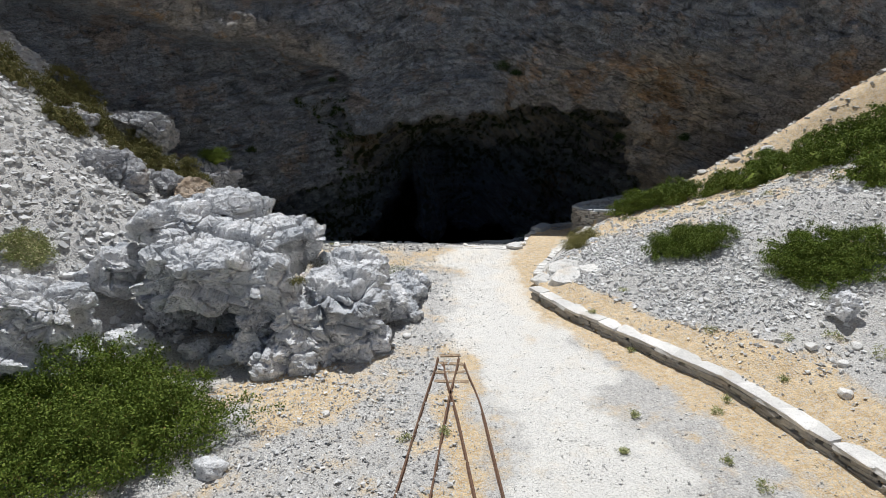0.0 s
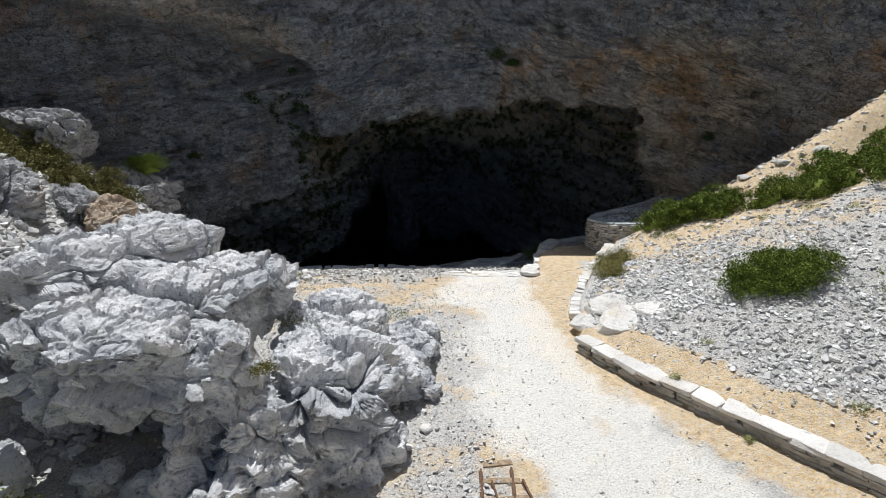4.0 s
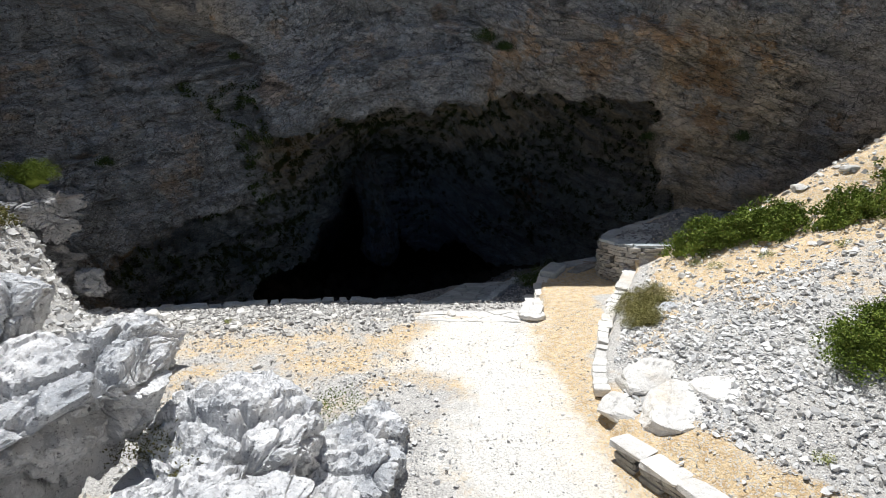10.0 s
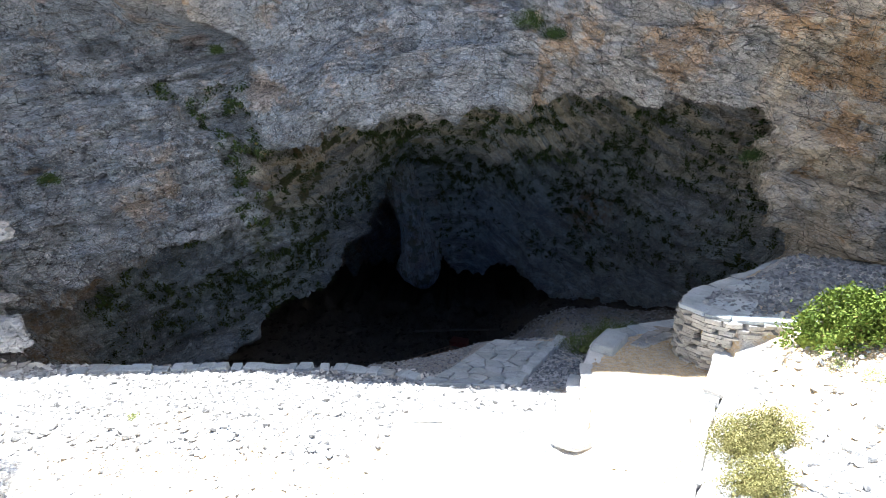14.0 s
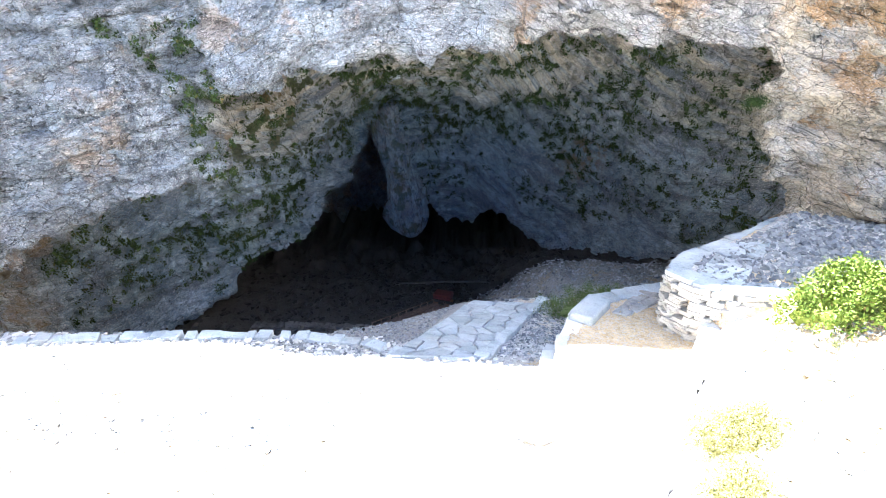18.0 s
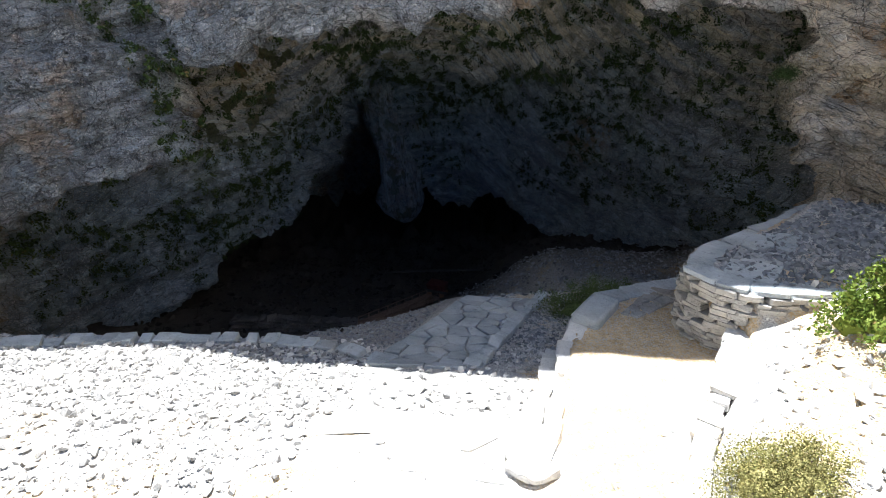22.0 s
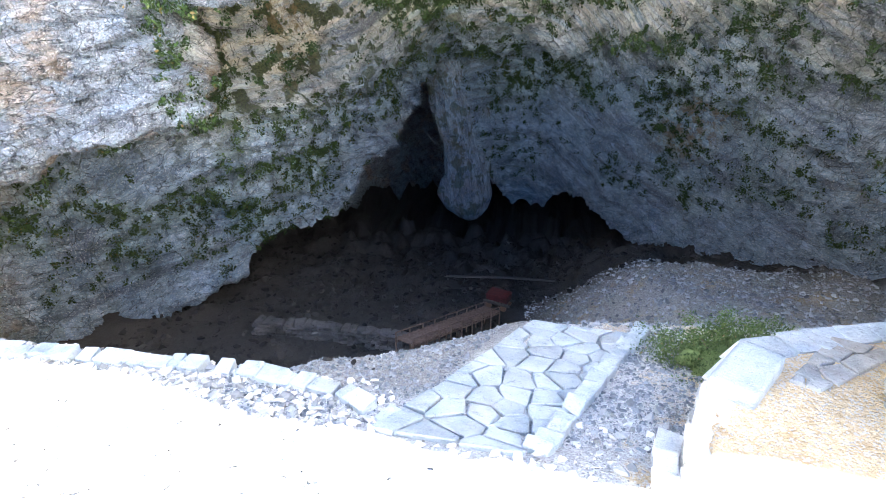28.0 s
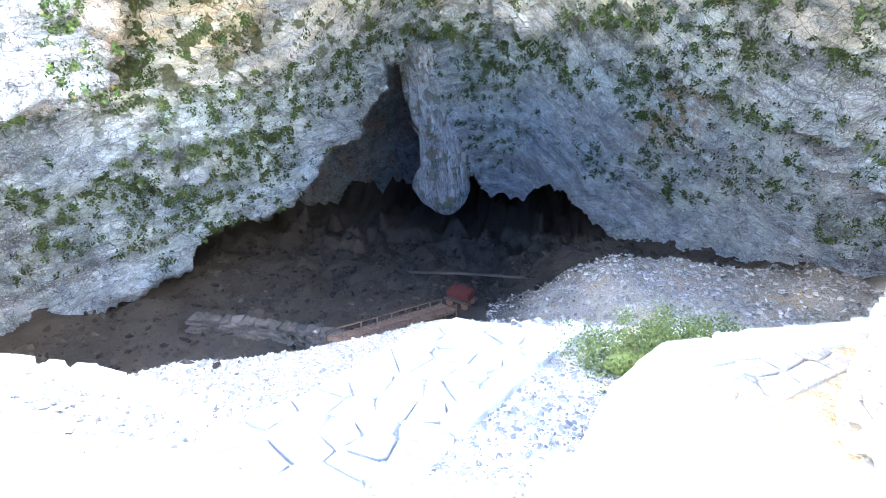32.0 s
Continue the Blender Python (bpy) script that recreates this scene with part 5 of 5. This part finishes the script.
coursed("terrace_wall", [(4.25, 28.6), (4.65, 30.0), (4.98, 30.85), (5.7, 31.85)][::-1], -1.5, -0.52, 0.13, "low dry-stone wall holding the terrace above the gravel")
coursed("bank_edging", [(6.75, 27.5), (7.3, 28.4), (7.9, 29.4)][::-1], -0.45, 0.12, 0.13, "low edging of pale stones between terrace and bank", blocks=(CAP_BLOCKS, CAP_BLOCKS))
pier_line = [(5.75, 31.95), (6.3, 32.25), (6.9, 32.5), (7.7, 32.8), (8.8, 33.15)]
coursed("stone_pier", pier_line[::-1], -1.75, -0.5, 0.13, "dry-stone end of the terrace topped with flat grey slabs", depth=0.5, blocks=(None, RIM_BLOCKS))
boulder("cap_block", (5.52, 31.14, -0.32), (0.68, 0.33, 0.18), 54, "large squared bluish cap slab on the terrace corner", 811, 4, FLAG_STONE, box=0.14, rough=0.03)
paving("paved_ramp", [(0.1, 29.95), (2.35, 29.6), (4.75, 34.7), (2.5, 35.3)], 44, 5, "paved ramp of irregular grey flagstones leading into the cave", 0.09)
paving("path_flags", [(-0.3, 26.2), (2.9, 25.7), (3.6, 27.0), (0.1, 27.6)], 14, 8, "worn pale flagstones at the head of the slope", 0.03, PALE_STONE)
paving("terrace_steps", [(6.1, 31.2), (6.5, 31.0), (8.2, 32.2), (7.3, 32.55)], 14, 12, "worn bluish slabs along the back of the terrace", 0.05, WALL_STONE)
paving("terrace_flags", [(7.75, 30.3), (8.7, 29.85), (10.6, 32.2), (9.4, 32.4)], 14, 9, "grey flagstones on top of the round wall", 0.05)


# ---- scattered stones ----
def scatter(name, label, spots, sizes, mat, seed, chips=None, up=0.15):
    """Very many broken stones, as one object."""
    rng = np.random.RandomState(seed)
    spots, sizes = np.asarray(spots), np.asarray(sizes)
    Vs, Fs, n0 = [], [], 0
    z = rough_land(spots[:, 0], spots[:, 1])
    chips = chips or CHIPS
    which = rng.randint(len(chips), size=len(spots))
    for k, (V, F) in enumerate(chips):
        ids = np.nonzero(which == k)[0]
        m = len(ids)
        if not m:
            continue
        a, b = rng.uniform(0, 2 * math.pi, m), rng.uniform(-0.35, 0.35, m)
        ca, sa, cb, sb = np.cos(a), np.sin(a), np.cos(b), np.sin(b)
        X = V[None] * (sizes[ids, None, None] * rng.uniform(0.7, 1.3, (m, 1, 3)))
        y2, z2 = X[:, :, 1] * cb[:, None] - X[:, :, 2] * sb[:, None], X[:, :, 1] * sb[:, None] + X[:, :, 2] * cb[:, None]
        x3, y3 = X[:, :, 0] * ca[:, None] - y2 * sa[:, None], X[:, :, 0] * sa[:, None] + y2 * ca[:, None]
        W = np.stack([x3 + spots[ids, 0][:, None], y3 + spots[ids, 1][:, None], z2 + (z[ids] + sizes[ids] * up)[:, None]], 2)
        Vs.append(W.reshape(-1, 3))
        Fs.append((F[None] + (np.arange(m) * len(V))[:, None, None] + n0).reshape(-1, 3))
        n0 += m * len(V)
    ob = solid(name, np.concatenate(Vs), np.concatenate(Fs), mat, smooth=False)
    return tagged(ob, label, "stones", kind="stuff")


def spread(n, x0, x1, y0, y1, seed, test):
    rng = np.random.RandomState(seed)
    P = np.stack([rng.uniform(x0, x1, n), rng.uniform(y0, y1, n)], 1)
    keep = test(P[:, 0], P[:, 1], rng.uniform(size=n))
    return P[keep]


def power(n, lo, hi, seed, k=3.0):
    return lo + (hi - lo) * np.random.RandomState(seed).uniform(size=n) ** k


def patch(x, y, scale, seed):
    return vnoise(np.stack([x * scale, y * scale, 0 * x], 1), seed)


def left_of(x, y):
    return np.interp(y, LEFT_Y, LEFT_X) - x


def right_of(x, y):
    return x - np.interp(y, EDGE_Y, EDGE_X)


S1 = spread(36000, -24, -5, 11, 31.5, 1, lambda x, y, r: (left_of(x, y) > -0.8) & (r < 0.95))
scatter("scree_slope", "steep scree of broken grey limestone", S1, power(len(S1), 0.035, 0.26, 2, 6), SCREE, 3, None, 0.3)
S2 = spread(80000, 4, 20, 12, 29, 4, lambda x, y, r: (right_of(x, y) > 0.4 + 1.1 * step(20.5, 18.5, y)) & (right_of(x, y) < 13) & (r < 0.35 + 0.65 * (patch(x, y, 0.8, 12) > -0.35)) & (r < (1 - 0.55 * step(6.5, 8.5, right_of(x, y))) * np.clip(0.18 + 1.4 * step(15.3, 17.5, y + 0.12 * x) * step(26.2, 23.4, y + 0.3 * (x - 6)), 0, 1)))
scatter("pale_scree", "fan of pale broken limestone on the bank", S2, power(len(S2), 0.026, 0.13, 5, 6), SCREE, 6, None, 0.3)
S3 = spread(56000, -9, 9, 6, 27, 7, lambda x, y, r: (left_of(x, y) < 0.5) & (right_of(x, y) < -0.1) & (r < 0.2 + 0.3 * (patch(x, y, 0.6, 3) > 0.05) + 0.5 * step(0.6, -1, x)))
scatter("path_gravel", "loose pale gravel over the path", S3, power(len(S3), 0.014, 0.06, 8, 3.5) + 0.05 * step(0.5, -2, S3[:, 0]) * power(len(S3), 0, 1, 81, 5), GRAVEL, 9, TINY)
S11 = spread(16000, 3, 13, 5, 22, 41, lambda x, y, r: (right_of(x, y) > 0.3) & (right_of(x, y) < 3.2) & (r < 0.3 + 0.6 * (patch(x, y, 0.9, 5) > 0.1)))
scatter("bank_gravel", "scattered small pale stones on the ochre bank", S11, power(len(S11), 0.012, 0.09, 42, 5), GRAVEL, 43, TINY, 0.3)
S9 = spread(14000, -7.5, 0.2, 7, 23, 25, lambda x, y, r: (left_of(x, y) < 0.5) & (r < 0.25 + 0.6 * (patch(x, y, 0.7, 8) > 0)))
scatter("track_side_rubble", "loose grey stones strewn beside the tracks", S9, power(len(S9), 0.02, 0.11, 26, 4), SCREE, 27, TINY, 0.3)
S4 = spread(26000, -12, 5, 25.4, 31.6, 10, lambda x, y, r: (left_of(x, y) < 1) & (x < terrace_edge(y) - 0.1) & ~((y > 29.8) & (x > 0.2) & (x < 3.1)) & ~((y < 27.5) & (x > -0.3)) & (r < 0.25 + 0.75 * step(0.5, -1.5, x) * step(26, 28, y)))
scatter("rim_rubble", "broken pale slabs and rubble above the rim", S4, power(len(S4), 0.02, 0.13, 11, 3.4), GRAVEL, 12, None, 0.35)
S5 = spread(16000, -3, 6, 30.2, 37.5, 13, lambda x, y, r: ((x > 2.6 + 0.42 * (y - 30)) | (x < 0.4 + 0.3 * (y - 30))) & (y < np.interp(x, [-3, -1, 1, 2.2, 6], [31.4, 32.3, 33.9, 35.3, 35.6]) + 0.8) & (x < terrace_edge(np.minimum(y, 33)) + 0.6 * (y > 33)))
scatter("ramp_gravel", "grey gravel and chips beside the ramp", S5, power(len(S5), 0.018, 0.075, 14), RUBBLE, 15)
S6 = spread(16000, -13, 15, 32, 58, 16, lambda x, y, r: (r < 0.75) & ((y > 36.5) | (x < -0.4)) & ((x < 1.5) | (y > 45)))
scatter("cave_floor_rubble", "rubble strewn over the cave floor, darkened by painted shade", S6, power(len(S6), 0.03, 0.25, 17, 4), SHADED_RUBBLE, 18)
S10 = spread(13000, 2.4, 15, 34.5, 46, 28, lambda x, y, r: (r < 0.9) & (y > 34.5 + 0.3 * np.abs(x - 2)))
scatter("heap_rubble", "heap of grey rubble against the cave wall", S10, power(len(S10), 0.025, 0.13, 29, 4), HEAP, 30)
S8 = spread(9000, 8, 22, 23.5, 30, 22, lambda x, y, r: (right_of(x, y) > 1.5) & (y + 0.25 * (x - 6) > 25) & (r < 0.1 + 0.2 * step(27.5, 28.8, y)))
scatter("ridge_stones", "scattered pale stones on the ochre ridge", S8, power(len(S8), 0.03, 0.22, 23, 5), GRAVEL, 24)
S7 = spread(9000, 7.6, 16, 29.4, 35, 19, lambda x, y, r: right_of(x, y) > 0.5)
scatter("terrace_rubble", "grey stone chips on the terrace behind the round wall", S7, power(len(S7), 0.03, 0.15, 20), RUBBLE, 21)


# ---- inside the cave ----
def hanging_rock():
    """The fluted dripstone that hangs before the inner chamber, with smaller stalactites round it."""
    Vs, Fs, n0 = [], [], 0
    drops = [(-2.55, 58.6, 1.8, -9.1, 1.0, 0.95), (-3.6, 58.4, 1.4, -3.4, 0.42, 0.2), (-4.1, 58.7, 1.2, -1.9, 0.32, 0.0), (-1.5, 58.2, 1.6, -3.0, 0.5, 0.3), (-2.6, 57.6, 1.9, -4.6, 0.62, 0.6),
             (-0.9, 58.4, 0.6, -6.6, 0.5, 0.35), (-2.3, 58.1, -3.0, -8.1, 0.62, 0.1), (-1.0, 58.2, -4.0, -8.4, 0.45, -0.1), (-3.1, 59.2, -1.0, -8.6, 0.5, 0.2)]
    for k, (x, y, top, low, size, drift) in enumerate(drops):
        V, F = ico(5 if k == 0 else 4)
        t = (1 - V[:, 2]) / 2
        a = np.arctan2(V[:, 1], V[:, 0])
        wide = np.interp(t, [0, 0.15, 0.4, 0.62, 0.8, 0.92, 0.98, 1], [1.5, 1.25, 0.9, 1.05, 1.5, 1.15, 0.55, 0]) if k == 0 else np.interp(t, [0, 0.3, 0.75, 0.95, 1], [1.4, 1.0, 0.75, 0.45, 0])
        ring = np.stack([np.cos(a), np.sin(a), 0 * a], 1)
        flute = 1 + 0.16 * ridged(np.stack([ring[:, 0] * 2.2, ring[:, 1] * 2.2, t * 1.1 + k], 1), 3, 8 + k) + 0.25 * fbm(np.stack([ring[:, 0], ring[:, 1], t * 5], 1), 3, 18 + k)
        P = np.stack([x + drift * t + np.cos(a) * wide * flute * size, y + np.sin(a) * wide * flute * size * 0.9, top + (low - top) * t], 1)
        Vs.append(P)
        Fs.append(F + n0)
        n0 += len(P)
    V = np.concatenate(Vs)
    ob = solid("hanging_rock", V, np.concatenate(Fs), CLIFF)
    tagged(ob, "fluted grey dripstone curtain hanging from the cave roof", "rock formation", kind="structure")
    ob.data.attributes.new("bed", "FLOAT", "POINT").data.foreach_set("value", V[:, 0] * 0.7 + 0.2 * V[:, 2])
    # the dripstone takes a share of the painted sky light
    for key, val in (("moss", 0.6), ("warm", 0.0), ("skylit", 0.7), ("stain", 0.35), ("tan", 0.0)):
        ob.data.attributes.new(key, "FLOAT", "POINT").data.foreach_set("value", np.full(len(V), val))


hanging_rock()


def ferns():
    """Clumps of fern and ivy on the roof and walls inside the mouth."""
    rng = np.random.RandomState(8)
    X, Y, Z = CP.T
    inner = (Y > 37.5) & (Y < 60) & (np.abs(X) < 17) & (Z > -6) & (Z < 7) & (CN[:, 2] < 0.35) & (CN[:, 1] < 0.2)
    dense = np.clip(0.35 + fbm(CP * 0.4, 3, 91) + 0.25 * (X < -2) * (Y < 52) + 0.7 * step(2.6, 1.0, np.hypot(X - 9.5, Z - 0.5)) * (X > 5), 0, 1.2)
    chance = np.where(inner, CA * dense, 0.0)
    ids = rng.choice(len(CP), 2600, False, chance / chance.sum())
    C = np.repeat(CP[ids] + CN[ids] * 0.05, 3, 0)
    C[:, 2] -= np.tile([0.0, 0.1, 0.2], len(ids)) * np.repeat(rng.uniform(0.3, 1.3, len(ids)), 3)
    V, F = leaves(C, 0.085, 14, 0.062, rng, 0.55, -0.5)
    tagged(solid("wall_ferns", V, F, LEAF_DARK, smooth=False), "dark green ferns and moss clumps on the cave walls", "plants", kind="stuff")


ferns()


def box(bm, x0, x1, y0, y1, z0, z1, m=None):
    r = bmesh.ops.create_cube(bm, size=1.0, matrix=(m or Matrix()) @ Matrix.Translation(((x0 + x1) / 2, (y0 + y1) / 2, (z0 + z1) / 2)) @ Matrix.Diagonal((x1 - x0, y1 - y0, z1 - z0, 1)))
    return r["verts"]


def bar(bm, a, b, r=0.02, seg=6):
    a, b = Vector(a), Vector(b)
    w = b - a
    bmesh.ops.create_cone(bm, cap_ends=True, segments=seg, radius1=r, radius2=r, depth=w.length, matrix=Matrix.Translation((a + b) / 2) @ w.to_track_quat("Z", "Y").to_matrix().to_4x4())


def mine_cart(x, y, turn):
    z = zat(x, y) + 0.1
    cart = base("mine_cart", (x, y, z), "old red painted mine cart standing on the cave floor", "mine cart")
    m = pose(x, y, z, 0, 0, turn)
    bm = bmesh.new()
    vs = box(bm, -0.36, 0.36, -0.5, 0.5, 0.34, 0.7, m)
    for v in vs:
        p = m.inverted() @ v.co
        if p.z < 0.5:
            p.x *= 0.72
            v.co = m @ p
    bmesh.ops.bevel(bm, geom=bm.edges[:], offset=0.03, segments=2, affect="EDGES")
    part("tub", bm, RED_PAINT, cart, "faded red steel tub")
    bm = bmesh.new()
    for a, b in ((-0.34, -0.24), (0.24, 0.34)):
        box(bm, a, b, -0.62, 0.62, 0.24, 0.36, m)
    box(bm, -0.34, 0.34, -0.06, 0.06, 0.25, 0.35, m)
    part("chassis", bm, IRON, cart)
    for sx in (-0.3, 0.3):
        for sy in (-0.35, 0.35):
            bm = bmesh.new()
            bmesh.ops.create_cone(bm, cap_ends=True, segments=18, radius1=0.16, radius2=0.15, depth=0.07, matrix=m @ Matrix.Translation((sx, sy, 0.15)) @ pose(0, 0, 0, 0, 90, 0))
            part("wheel", bm, RUST, cart)


mine_cart(1.25, 45.2, 70)


def gangway():
    """The wooden walkway with low rails that runs down from the ramp towards the cart."""
    a, b = Vector((-1.3, 37.9, -5.1)), Vector((1.1, 43.1, -6.75))
    way = (b - a).normalized()
    side = Vector((way.y, -way.x, 0)).normalized()
    g = base("walkway", a, "narrow plank walkway with low wooden rails in the cave", "walkway")
    n = 22
    rng = random.Random(3)
    bm = bmesh.new()
    for s in (-0.3, 0.3):
        bar(bm, a + side * s - Vector((0, 0, 0.06)), b + side * s - Vector((0, 0, 0.06)), 0.05)
    part("beam", bm, CAVE_WOOD, g)
    me = block_mesh(330, CAVE_WOOD, 0.05, 0.02)
    for k in range(n):
        p = a.lerp(b, (k + 0.5) / n)
        shared("plank", me, Matrix.Translation(p) @ pose(0, 0, 0, 0, 0, math.degrees(math.atan2(side.y, side.x)) + rng.uniform(-2, 2)) @ Matrix.Diagonal((0.72, 0.17, 0.045, 1)), g)
    for s in (-0.34, 0.34):
        for k in range(9):
            bm = bmesh.new()
            p = a.lerp(b, k / 8) + side * s
            bar(bm, p - Vector((0, 0, 1.1)), p + Vector((0, 0, 0.26)), 0.03)
            part("post", bm, CAVE_WOOD, g)
        bm = bmesh.new()
        bar(bm, a + side * s + Vector((0, 0, 0.25)), b + side * s + Vector((0, 0, 0.25)), 0.026)
        part("handrail", bm, CAVE_WOOD, g)


gangway()
# inner wall blocks, with the shade already in their colour
SHADED_BLOCKS = [block_mesh(s, SHADED_STONE, 0.14, 0.2) for s in range(340, 344)]
coursed("inner_wall", [(-8.0, 40.6), (-5, 40.7), (-2.5, 40.5), (-0.5, 40.2)][::-1], -7.4, -6.6, 0.16, "low rough stone wall across the cave floor", cap=False, length=(0.2, 0.42), depth=0.5, blocks=(SHADED_BLOCKS, SHADED_BLOCKS))


def pipe():
    p = base("pipe", (2, 47.9, zat(2, 47.9)), "dark iron pipe laid across the cave floor", "pipe")
    bm = bmesh.new()
    pts = [(-1.5, 47.6), (1.5, 47.9), (5, 48.0), (8, 47.6)]
    for (x0, y0), (x1, y1) in zip(pts, pts[1:]):
        bar(bm, (x0, y0, -7.75), (x1, y1, -7.75), 0.07, 8)
    part("tube", bm, IRON, p)


pipe()
